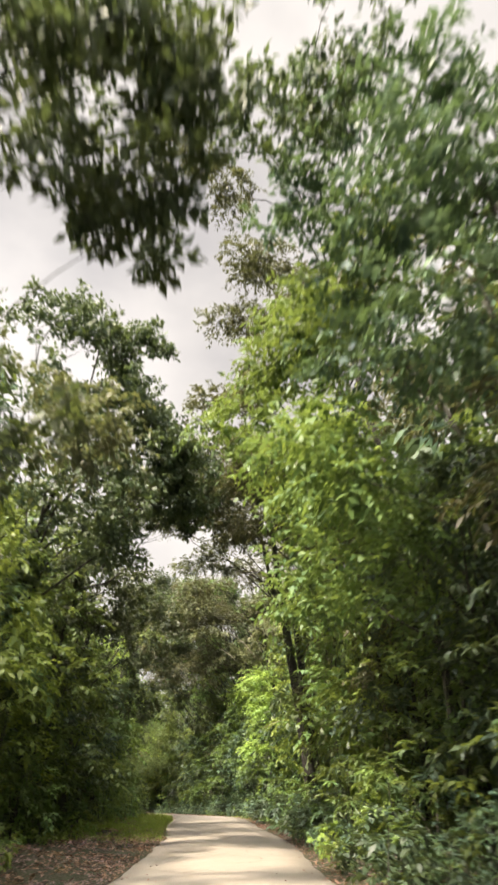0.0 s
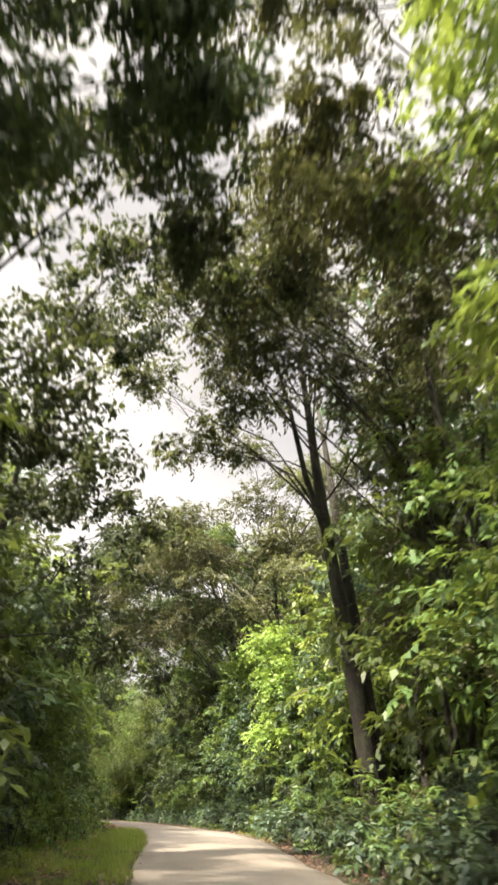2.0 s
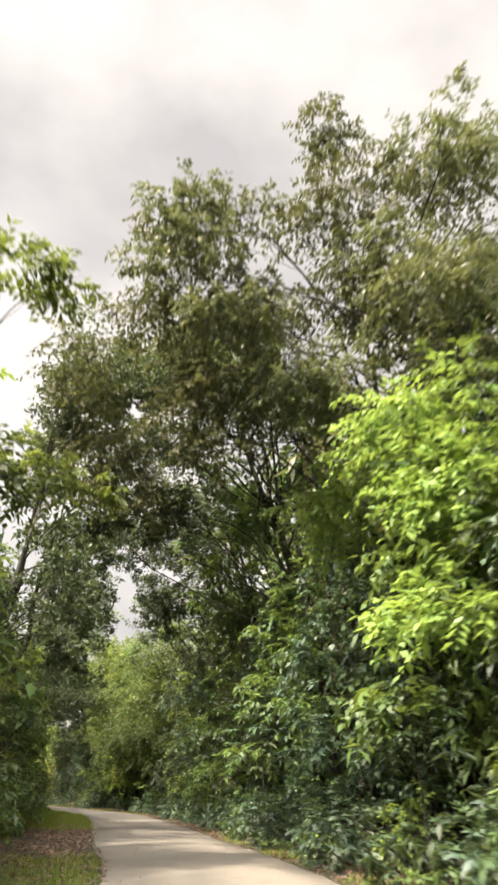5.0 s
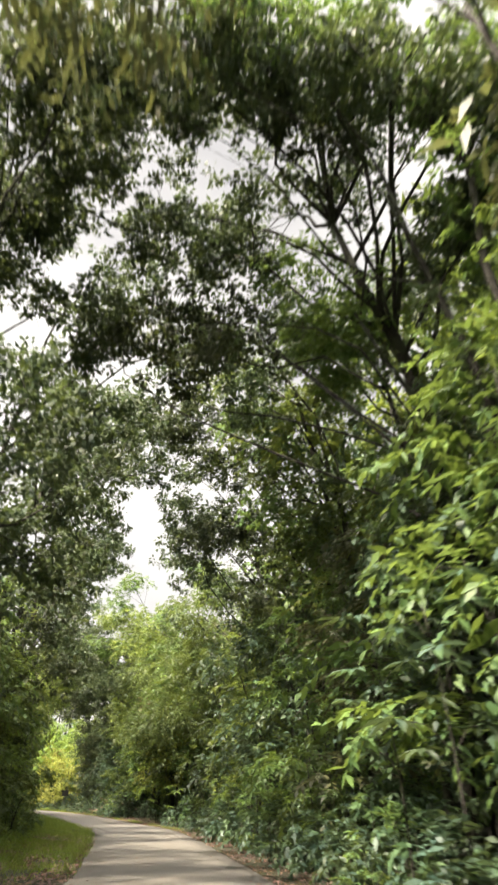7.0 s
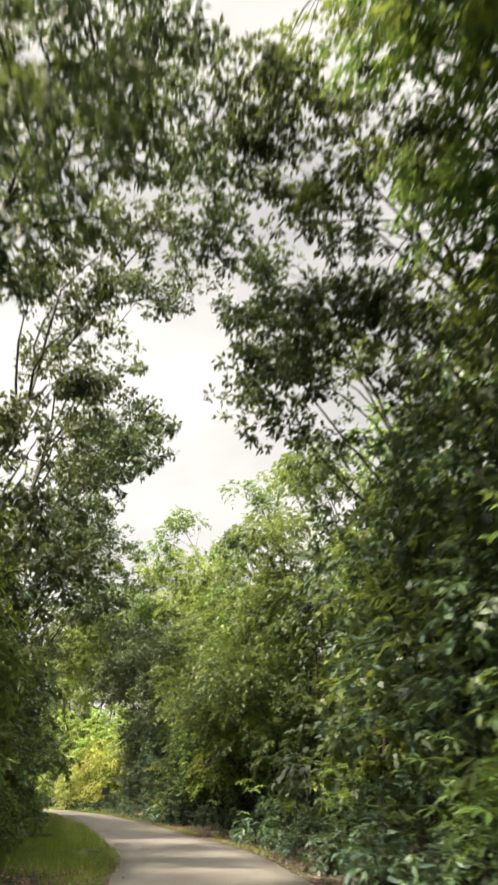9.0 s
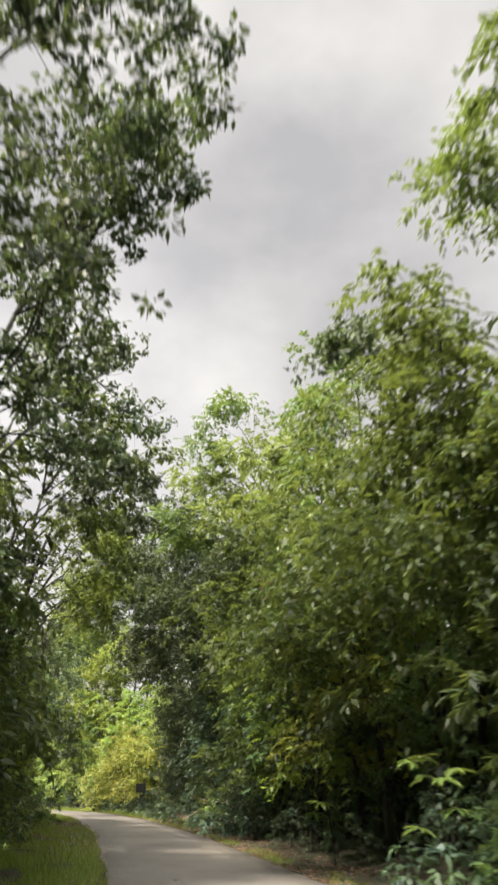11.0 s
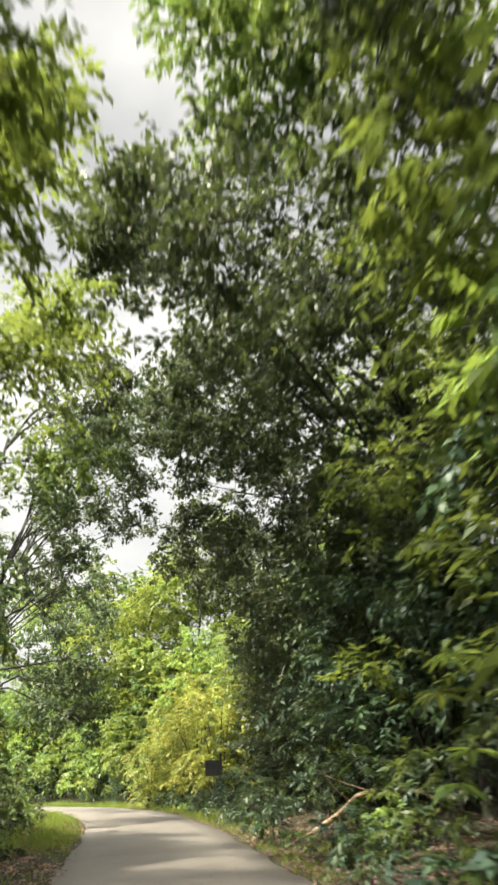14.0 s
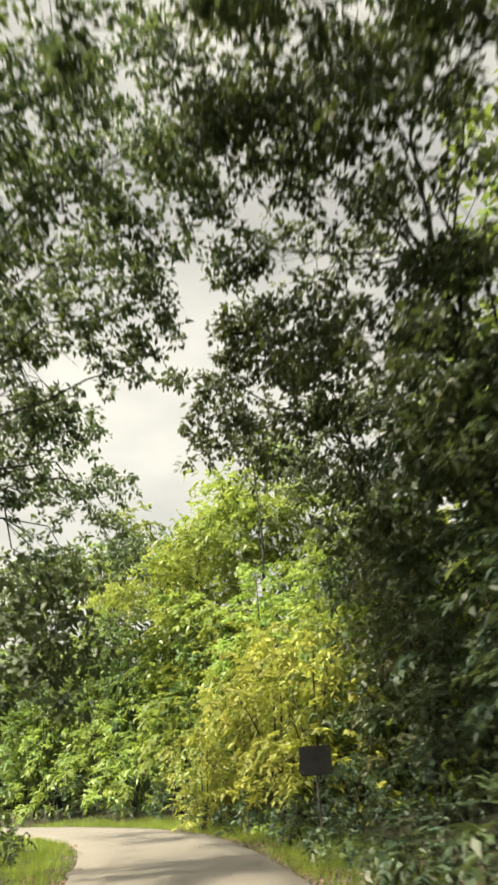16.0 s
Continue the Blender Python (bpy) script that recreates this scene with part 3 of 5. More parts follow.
row(SHRUB, [5, 2, 0.4, 1], 72, 84, 1.8, 3.6, 0.35, 0.5, 0.85, "shrubs beside the lane")
row(SHRUB, [8, 0.6, 0, 0.5], 58, S_END, 1.8, 3.6, 0.35, 0.5, 0.85, "shrubs beside the lane", skip=((72, 84), (103, 121)))
row(SHRUB, [5, 3, 0.7, 2], 6, 30, 1.7, 4.2, 0.4, 0.95, 1.4, "shrubs beside the lane")
row(SHRUB, [3, 3, 0.7, 2], 30, 42, 1.6, 4.3, 0.4, 0.6, 0.8, "shrubs beside the lane")
row(SHRUB, [8, 1, 0.1, 1], 42, 58, 1.7, 4.2, 0.4, 0.95, 1.4, "shrubs beside the lane")
row(SHRUB, [8, 1, 0.1, 1], 58, 72, 1.8, 4.3, 0.4, 0.95, 1.4, "shrubs beside the lane")
row(SHRUB, [5, 2, 0.4, 1], 72, 90, 1.8, 4.3, 0.4, 0.95, 1.4, "shrubs beside the lane")
row(SHRUB, [9, 0.6, 0, 0.5], 90, S_END, 1.8, 4.3, 0.4, 0.95, 1.4, "shrubs beside the lane")
row(CLAD, [2, 3, 2.5, 1.5, 2, 2, 0], 8, 26, 2.7, 5.1, 0.4, 0.8, 1.1, "creeper-hung trees along the lane")
row(CLAD, [2, 3, 1, 2, 2, 3, 0], 26, 44, 2.7, 5.1, 0.4, 0.8, 1.1, "creeper-hung trees along the lane", skip=((32, 40.5),))
row(CLAD, [6, 3, 0.4, 0.2, 6, 3, 0], 44, 62, 2.7, 5.1, 0.4, 0.8, 1.1, "creeper-hung trees along the lane")
row(CLAD, [4, 3, 0.5, 1, 4, 3, 0], 62, 77, 2.7, 5.1, 0.4, 0.8, 1.1, "creeper-hung trees along the lane")
row(CLAD, [2.5, 3, 1, 0, 2.5, 3, 0.4], 77, 87, 2.6, 5.2, 0.4, 1.05, 1.25, "creeper-hung trees along the lane")
row(CLAD, [1.5, 3, 2, 0, 1.5, 2.5, 1], 87, 92, 2.7, 5.1, 0.4, 0.8, 1.1, "creeper-hung trees along the lane")
row(CLAD, [2.5, 3, 1, 0.3, 2.5, 3, 0], 92, 109, 2.7, 5.1, 0.4, 0.8, 1.1, "creeper-hung trees along the lane")
row(CLAD, [5, 0.6, 0.1, 0.4, 5, 0.6, 0], 109, 126, 2.5, 6.0, 0.4, 0.85, 1.1, "creeper-hung trees along the lane")
row(UNDER, [0.2, 3, 2], 4, S_END, 2.4, 7.2, 0.6, 0.7, 1.1, "understory of the wood")
row(FRONT, [3, 3, 0.3, 3], 4, 48, 4.4, 7.6, 0.7, 0.9, 1.2, "trees along the lane")
row(FRONT, [2, 3, 2, 1], 48, 86, 4.4, 7.6, 0.7, 0.9, 1.2, "trees along the lane")
row(FRONT, [3, 3, 1, 1], 108, 122, 4.4, 7.8, 0.7, 0.8, 1.1, "trees along the lane")
row(BACK, [2, 2, 2], 0, 84, 4.2, 10.5, 1.4, 0.95, 1.2, "trees of the wood")
row(BACK, [2, 2, 2], 84, 122, 4.2, 10.5, 1.4, 0.75, 0.95, "trees of the wood")
row(BACK, [1, 3, 1], 122, S_END + 36, 4.0, 12.0, 1.2, 0.85, 1.1, "trees of the wood")
row(FAR, [1], 4, S_END + 36, 4.2, 12.5, 0.8, 0.9, 1.3, "understory of the wood")
row(BACK, [2, 2, 2], 0, S_END + 16, 9.5, 15.5, 1.6, 0.95, 1.2, "trees of the wood")
row(BIGLEAF, [0, 3], 14, 46, 5.2, 3.2, 0.3, 0.6, 1.0, "saplings beside the lane")
row(BIGLEAF, [0.3, 3], 62, 90, 5.0, 3.4, 0.3, 0.7, 1.0, "saplings beside the lane")
# brighter leaf colours give the bend its sunlit look
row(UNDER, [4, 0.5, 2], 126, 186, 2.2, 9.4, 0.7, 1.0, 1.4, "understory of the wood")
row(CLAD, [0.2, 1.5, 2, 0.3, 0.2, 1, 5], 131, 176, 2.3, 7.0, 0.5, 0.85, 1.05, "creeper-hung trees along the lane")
row(CLAD, [3, 0.5, 0, 0.2, 3, 0.5, 0], 121, 130, 2.2, 5.4, 0.3, 0.6, 0.8, "creeper-hung trees along the lane")
# lit stretch of the right-hand wall, brightened through leaf colour
for i, (q, d, k) in enumerate(((92, 4.5, 1), (94.5, 4.2, 6), (97, 4.5, 2), (99.5, 4.2, 6), (102, 4.4, 1), (104.5, 4.4, 2))):
    plant(CLAD[k], *on_road(q, d)[:2], 53 * i, 0.85 + 0.07 * (i % 3), None, 0, "creeper-hung trees along the lane")
for i, (x, y, k) in enumerate(((5.0, 42.5, 5), (6.6, 45.0, 1), (4.6, 48.0, 3), (7.8, 41.5, 1), (6.0, 51.0, 5), (9.0, 46.0, 3))):
    plant(CLAD[k], x, y, 71 * i, 1.15, 1.25, 0, "creeper-hung trees along the lane")
# the first sapling is coloured dark to read as shaded
PALMATE = [make_palmate("slender umbrella sapling with shade put into its long dark green leaflets", 191, 3.6, 9, M_DARK),
           make_palmate("young umbrella sapling with fresh yellow-green leaflet whorls", 192, 2.3, 7, M_LIME),
           make_palmate("young umbrella sapling with mid-green leaflet whorls", 193, 2.0, 6, M_MID)]
for i, (q, d, k, h) in enumerate(((97.0, 3.2, 0, 1.05), (94.6, 3.0, 1, 0.95), (57.8, 3.1, 0, 1.1), (60.2, 3.2, 0, 1.0), (72.0, 2.9, 2, 0.85), (19.0, 2.9, 2, 0.85),
                                  (104.0, 3.1, 0, 0.8), (107.5, 3.0, 1, 1.0), (47.0, 3.2, 0, 0.9), (31.5, 3.0, 2, 0.95), (85.5, 3.1, 0, 0.85), (89.0, 2.9, 1, 0.8))):
    plant(PALMATE[k], *on_road(q, d)[:2], 77 * i, h, None, 0, "umbrella saplings beside the lane")
for i, (q, d, k, h) in enumerate(((110.2, 3.5, 1, 0.75), (112.0, 3.3, 2, 0.6), (113.6, 3.7, 1, 0.8))):
    plant(SHRUB[k], *on_road(q, d)[:2], 67 * i, h, None, 0, "shrubs beside the lane")
# left-hand side, behind the verge
# mid and lime weights brighten this shaded side through leaf colour
row(LOW, [3, 5, 1], 10, 24, 1.2, -4.8, 0.4, 0.7, 1.2, "undergrowth beside the lane")
row(LOW, [3, 5, 1], 24, 112, 1.3, -4.7, 0.4, 0.7, 1.2, "undergrowth beside the lane")
row(LOW, [3, 5, 1], 112, 140, 1.2, -3.6, 0.4, 0.7, 1.2, "undergrowth beside the lane")
row(SHRUB, [1, 4, 2, 1], 8, 32, 1.6, -5.5, 0.4, 0.55, 1.0, "shrubs beside the lane")
row(SHRUB, [1, 3, 4, 1], 32, 64, 1.6, -4.7, 0.4, 0.55, 1.0, "shrubs beside the lane")
row(SHRUB, [1, 3, 3, 1], 64, 92, 1.6, -5.1, 0.4, 0.55, 1.0, "shrubs beside the lane")
row(SHRUB, [3, 3, 2, 1], 92, S_END, 1.6, -4.6, 0.4, 0.55, 1.0, "shrubs beside the lane")
row(SHRUB, [0.5, 3, 3, 1], 36, 48, 1.4, -3.9, 0.2, 0.5, 0.75, "shrubs beside the lane")
row(CLAD, [0.8, 4, 1.6, 1, 0.8, 4, 0.3], 6, 44, 2.4, -6.2, 0.4, 0.8, 1.05, "creeper-hung trees along the lane")
row(CLAD, [1, 3, 2.5, 1, 1, 3, 1], 44, 60, 2.4, -6.2, 0.4, 0.65, 0.85, "creeper-hung trees along the lane")
row(CLAD, [1, 3, 2.5, 1, 1, 3, 1], 60, 80, 2.4, -6.5, 0.4, 0.75, 0.98, "creeper-hung trees along the lane")
row(CLAD, [1, 3, 2.5, 1, 1, 3, 1], 80, 94, 2.5, -6.5, 0.4, 0.75, 0.95, "creeper-hung trees along the lane")
row(CLAD, [2, 3, 2.5, 1, 2, 3, 0.5], 94, 124, 2.6, -6.0, 0.4, 0.75, 1.0, "creeper-hung trees along the lane")
row(UNDER, [0, 3, 2], 4, S_END + 32, 2.6, -7.6, 0.6, 0.7, 1.1, "understory of the wood", skip=((124, 150),))
row(FRONT, [3, 3, 1, 1], 4, 122, 5.2, -8.0, 0.8, 0.8, 1.1, "trees along the lane", skip=((64, 92),))
row(BACK, [3, 2, 1], 0, 120, 4.6, -11.0, 1.4, 0.85, 1.05, "trees of the wood")
row(FAR, [1], 4, S_END + 32, 4.4, -13.0, 0.8, 0.9, 1.2, "understory of the wood", skip=((122, 150),))
row(BACK, [2, 2, 2], 0, 118, 10.5, -16.0, 1.6, 0.9, 1.1, "trees of the wood")


# ---- trees whose boughs reach over the lane ----
def bough_tree(label, seed, foot, material, amount, boughs, line=None, bark=M_BARK):
    """A tree at foot with one limb to each bough (x, y, z, reach), twigs in it and leaf clumps round the twigs."""
    rng = np.random.default_rng(seed)
    z0 = float(lift(*foot)[0])
    root = thing("tree", pose(foot[0], foot[1], z0), label, "tree", "trees over the lane")
    o = np.array((foot[0], foot[1], z0))
    b = np.array(boughs) - np.array((*o, 0))
    mid = b[:, :3].mean(0)
    high = b[:, 2].max()
    clad = line is None
    if clad:
        end = np.array((mid[0] * 0.38, mid[1] * 0.5, max(0.35 * mid[2] + 0.5 * high, 3)))
        line = [np.array((end[0] * f ** 1.8, end[1] * f ** 1.8, end[2] * f)) + rng.normal(0, 0.12, 3) * (0 < f < 1) for f in np.linspace(0, 1, 8)]
    else:
        line = [np.array(p, float) - np.array((o[0], o[1], 0)) for p in line]
    line[0][2] = -0.3
    thick = (0.08 + 0.007 * high) * (1.75 if "double" in label else 1.5 if "forked" in label else 1.0)
    rad = [thick * (1.35 if i == 0 else 1 - 0.78 * i / (len(line) - 1)) for i in range(len(line))]
    part("trunk", mesh_of("trunk", *tube(line, rad, 9), bark), root)
    if "double" in label:
        second = [p + np.array((0.22 + 0.75 * f, 0.2 + 2.9 * f * f, 0)) for f, p in zip(np.linspace(0, 1, len(line)), line)]
        part("trunk", mesh_of("trunk", *tube(second, [r * 0.8 for r in rad], 8), bark), root)
        fork = [line[3], line[4] + np.array((-0.4, 0, -0.2)), line[5] + np.array((-0.62, 0, 0)), line[6] + np.array((-1.0, 0, 0.4))]
        part("trunk", mesh_of("trunk", *tube(fork, [rad[3] * k for k in (0.62, 0.5, 0.4, 0.2)], 7), bark), root)
    dense = np.array([np.array(line[i]) + (np.array(line[i + 1]) - line[i]) * f for i in range(len(line) - 1) for f in (0, 0.25, 0.5, 0.75)])
    lobes = []
    if clad:
        for k in range(4, len(dense) - 3, 2):
            lobes.append((*(dense[k] + rng.normal(0, 0.22, 3)), rng.uniform(0.45, 0.7)))
    for x, y, z, r in b:
        r *= 1.2
        c = np.array((x, y, z))
        want = z - 0.6 * np.hypot(*(dense[:, :2] - c[:2]).T) + rng.uniform(-1.6, 0.6)
        ok = np.abs(dense[:, 2] - np.clip(want, 0.3 * high, high))
        k = int(np.argmin(ok))
        s = dense[k]
        span = np.linalg.norm(c - s)
        sag = np.array((0, 0, 0.14 * span))
        bend, twist = rng.normal(0, 0.07 * span, 3), rng.normal(0, 0.035 * span, 3)
        path = [s + (c - s) * f + (sag + bend) * math.sin(math.pi * f) + twist * math.sin(2 * math.pi * f) + rng.normal(0, 0.03 * span ** 0.5, 3) * (0 < f < 1) for f in np.linspace(0, 1, 6)]
        r0 = min(0.065 if "forked" in label else 0.042, max(0.022, thick * 0.24 * min(1, r)))
        pieces = []
        for _ in range(6):
            d = rng.normal(0, 1, 3)
            d[2] *= 0.55
            d /= np.linalg.norm(d)
            st = path[3] if rng.uniform() < 0.3 else path[5]
            e = c + d * r * rng.uniform(0.5, 0.95)
            pieces.append(tube([st, (st + e) / 2 + rng.normal(0, 0.06, 3), e], [r0 * 0.28, r0 * 0.2, r0 * 0.08], 3))
            lobes.append((*(c + d * r * rng.uniform(0.3, 0.85)), r * rng.uniform(0.4, 0.62)))
        limb = part("limb", mesh_of("limb", *tube(path, [r0 * (1 - 0.75 * j / 5) for j in range(6)], 5), bark), root)
        part("twig_spray", mesh_of("twig_spray", *joined(pieces), bark), limb)
    if material is M_BACKLIT:
        lobes = np.array(lobes)
        more = lobes + np.c_[rng.normal(0, 0.35, (len(lobes), 3)), np.zeros(len(lobes))]
        lobes = np.concatenate([lobes, more])
        lobes[:, 3] *= rng.uniform(0.7, 1.5, len(lobes))
        count = int(amount * 172 * float((lobes[:, 3] ** 2).sum()))
        part("crown", leaf_mesh(rng, lobes[:, :3], lobes[:, 3] * 1.1, count, material, 0.188, 0.101, 0.45, False, 0.6, 0.4, 18), root)
    else:
        broad = material is not M_OLIVE
        size = (0.215, 0.094) if broad else (0.185, 0.082)
        part("crown", raw_mesh("crown", *sprays(rng, lobes, amount * (40 if broad else 48), *size, 10, under=-0.7), material), root)
    return root


# seed, foot, material, leaves in proportion, boughs: x, y, z, reach
bough_tree("overhanging tree with dark leaves on spreading boughs", 201, (-6.0, 5.7), M_BACKLIT, 1.00, [(-2.4, 5.0, 8.8, 0.8), (-1.7, 5.2, 9.2, 0.8), (-0.9, 5.7, 8.5, 0.6), (-2.4, 5.7, 7.6, 0.7), (-0.8, 5.5, 9.1, 0.5), (-2.6, 5.4, 9.4, 0.75), (-1.7, 5.5, 9.5, 0.75), (-1.1, 6.3, 10.3, 0.75), (-2.7, 6.7, 9.6, 0.6)], None)
bough_tree("overhanging tree with dark leaves on spreading boughs", 202, (-6.0, 7.2), M_BACKLIT, 1.00, [(-1.4, 6.4, 7.4, 0.5), (-3.1, 8.5, 5.2, 1.1)], None)
bough_tree("tall tree with olive-brown fine foliage", 203, (-6.1, 8.7), M_OLIVE, 1.10, [(-4.2, 8.3, 7.2, 0.8)], None)
bough_tree("overhanging tree with dark leaves on spreading boughs", 204, (5.9, 9.4), M_BACKLIT, 1.00, [(1.1, 7.9, 12.7, 1.0), (0.6, 9.0, 12.3, 0.9)], None)
# near boughs in shade, darkened through their leaf colour
bough_tree("spreading roadside tree with shade put into its dark leaf colour", 205, (5.9, 9.4), M_DARK, 0.90, [(1.2, 10.0, 11.5, 1.0), (2.1, 9.3, 12.5, 1.2), (2.5, 9.2, 9.8, 1.2), (3.1, 7.4, 11.2, 1.2), (3.1, 7.4, 9.4, 1.2), (2.7, 10.7, 8.5, 1.2), (3.1, 8.4, 7.6, 1.2)], None)
bough_tree("roadside tree with bright yellow-green foliage", 206, (5.8, 10.8), M_LIME, 1.05, [(2.2, 10.7, 11.3, 0.9)], None)
bough_tree("tall tree with olive-brown fine foliage", 207, (-6.3, 11.5), M_OLIVE, 1.30, [(-3.4, 11.5, 7.3, 1.0)], None)
bough_tree("spreading roadside tree with fresh mid-green foliage", 208, (5.6, 13.4), M_MID, 1.10, [(1.9, 11.9, 10.1, 1.2), (1.5, 14.0, 10.7, 1.1), (1.6, 13.0, 11.6, 1.0), (0.8, 15.0, 10.7, 1.0)], None)
bough_tree("spreading roadside tree with fresh mid-green foliage", 209, (5.6, 14.6), M_MID, 0.95, [(1.5, 12.4, 7.4, 1.2), (2.0, 11.3, 6.2, 1.2), (1.7, 15.4, 7.5, 1.3), (2.0, 13.3, 5.5, 1.3), (1.5, 16.5, 5.7, 1.3)], None)
bough_tree("spreading roadside tree with fresh mid-green foliage", 210, (5.4, 18.0), M_MID, 1.10, [(-0.1, 17.0, 10.1, 1.1)], None)
bough_tree("overhanging tree with dark leaves on spreading boughs", 211, (-6.6, 19.6), M_BACKLIT, 1.35, [(-5.8, 17.6, 14.3, 1.2), (-4.7, 18.5, 14.6, 1.2), (-3.5, 18.8, 13.9, 0.8), (-5.5, 17.7, 11.7, 1.4), (-4.3, 18.6, 11.9, 1.3), (-3.0, 19.4, 11.2, 1.0), (-1.9, 20.0, 10.8, 1.0), (-4.4, 18.0, 9.3, 1.4), (-2.1, 20.5, 9.3, 0.8), (-4.1, 19.2, 7.9, 1.3), (-4.0, 20.4, 12.4, 1.1), (-4.6, 20.1, 10.7, 1.1), (-4.5, 21.3, 9.0, 1.1)], None)
bough_tree("roadside tree with bright yellow-green foliage", 212, (5.4, 20.2), M_LIME, 1.05, [(1.3, 17.5, 9.4, 1.0), (2.2, 19.2, 11.3, 1.2), (2.1, 18.2, 8.4, 1.2), (2.0, 21.4, 10.0, 1.1), (2.5, 20.2, 6.4, 1.2)], None)
bough_tree("tall tree with olive-brown fine foliage", 213, (5.3, 21.2), M_OLIVE, 1.30, [(-2.5, 20.5, 24.3, 0.9), (-0.7, 20.6, 22.4, 1.0), (-0.1, 20.6, 19.0, 1.0), (-0.4, 21.1, 16.6, 1.0), (0.5, 21.6, 14.5, 1.1), (-0.9, 21.6, 13.7, 0.9)], None)
bough_tree("overhanging tree with dark leaves on spreading boughs", 214, (-6.9, 24.0), M_BACKLIT, 1.25, [(-2.5, 22.7, 11.8, 1.1), (-3.6, 22.5, 10.5, 1.1), (-1.9, 23.8, 10.3, 0.8), (-4.8, 25.3, 8.2, 1.1), (-5.3, 25.2, 6.8, 1.3)], None)
bough_tree("tall tree with olive-brown fine foliage", 215, (5.1, 25.7), M_OLIVE, 1.30, [(-0.0, 22.6, 11.3, 1.1), (1.2, 22.5, 9.4, 1.2), (2.6, 24.3, 19.6, 1.2), (1.3, 24.6, 22.3, 1.2), (4.5, 22.6, 19.4, 1.3), (0.1, 26.6, 14.8, 1.0), (1.4, 26.8, 14.1, 1.0), (2.3, 25.4, 12.7, 1.1), (2.4, 27.0, 12.6, 1.0), (2.9, 26.7, 11.1, 1.1)], None)
bough_tree("tall tree with olive-brown fine foliage", 217, (4.8, 29.7), M_OLIVE, 1.30, [(0.5, 28.8, 17.9, 1.0), (-0.5, 28.8, 15.5, 1.0), (0.7, 28.7, 13.8, 1.0)], None)
bough_tree("overhanging tree with dark leaves on spreading boughs", 218, (-7.3, 30.9), M_BACKLIT, 1.00, [(-4.6, 27.4, 6.9, 1.3), (-5.2, 30.7, 12.7, 0.9), (-4.5, 31.0, 13.8, 0.9), (-5.1, 31.8, 9.5, 0.8), (-5.1, 31.8, 8.2, 0.8), (-4.8, 31.9, 6.6, 1.2), (-4.5, 32.0, 4.6, 1.0), (-4.6, 28.3, 13.4, 0.8), (-5.4, 28.0, 11.9, 0.9), (-4.4, 31.5, 12.7, 0.6)], None)
bough_tree("tall tree with olive-brown fine foliage", 219, (4.7, 31.7), M_OLIVE, 0.90, [(3.9, 30.5, 11.6, 1.2), (4.0, 31.5, 8.9, 1.2), (4.2, 33.6, 8.0, 1.4), (3.8, 32.7, 5.4, 1.3), (0.6, 32.2, 16.3, 1.3), (3.9, 30.5, 13.7, 1.3), (3.7, 31.7, 12.8, 1.2), (4.2, 32.0, 11.3, 1.2), (-2.5, 32.4, 16.0, 1.0), (-1.0, 29.6, 12.1, 1.0), (0.3, 29.9, 11.8, 1.1), (-0.5, 29.5, 13.9, 1.0), (-3.7, 32.9, 15.5, 0.7), (-2.1, 31.1, 16.5, 0.8)], None)
bough_tree("tall leaning double-stemmed tree with thin olive foliage", 220, (3.4, 37.8), M_OLIVE, 1.30, [(-1.1, 36.4, 11.8, 0.9), (-3.2, 36.9, 12.0, 0.7), (-2.0, 35.5, 12.3, 1.0), (-1.8, 34.5, 14.0, 1.2), (-3.8, 34.8, 13.8, 0.9), (-4.8, 34.5, 13.9, 0.8), (-0.8, 33.4, 16.2, 1.3), (-1.6, 34.0, 15.2, 1.0), (1.2, 33.1, 14.9, 1.1), (2.0, 32.3, 15.3, 1.0), (2.4, 33.8, 13.1, 0.9), (2.9, 34.1, 12.1, 0.8), (1.9, 33.4, 14.0, 0.9), (-0.2, 34.9, 12.9, 1.0)], [(3.4, 37.8, 0), (3.0, 37.3, 2.1), (2.45, 36.9, 5.6), (1.98, 36.6, 8.5), (1.62, 36.2, 11), (1.33, 35.7, 13), (1.0, 35.2, 15)])
bough_tree("overhanging tree with dark leaves on spreading boughs", 221, (-7.5, 34.9), M_BACKLIT, 1.00, [(-4.3, 34.1, 8.7, 0.6), (-3.7, 35.3, 8.5, 0.6)], None)
bough_tree("tall tree with olive-brown fine foliage", 222, (4.5, 35.7), M_OLIVE, 1.30, [(2.9, 35.7, 10.4, 1.0)], None)
bough_tree("roadside tree with bright yellow-green foliage", 223, (3.3, 47.4), M_LIME, 1.05, [(0.8, 47.7, 7.5, 1.2), (1.4, 46.5, 6.6, 1.2), (1.4, 46.5, 5.2, 1.3), (1.1, 45.5, 3.7, 1.2)], None)
bough_tree("spreading roadside tree with fresh mid-green foliage", 224, (-8.7, 46.9), M_MID, 1.10, [(-6.5, 46.1, 9.9, 1.0), (-6.6, 48.2, 7.0, 1.3)], None)
bough_tree("tall tree with olive-brown fine foliage", 225, (3.0, 49.9), M_OLIVE, 1.15, [(4.3, 49.8, 17.5, 1.4), (3.6, 50.0, 13.4, 1.5), (-0.3, 49.4, 9.4, 1.5), (-3.7, 47.9, 13.9, 0.9), (-3.9, 47.9, 12.3, 1.0), (-2.7, 48.0, 10.4, 1.0), (2.5, 47.9, 16.0, 1.2), (1.0, 49.0, 13.8, 1.3), (1.7, 47.1, 10.5, 1.3)], None)
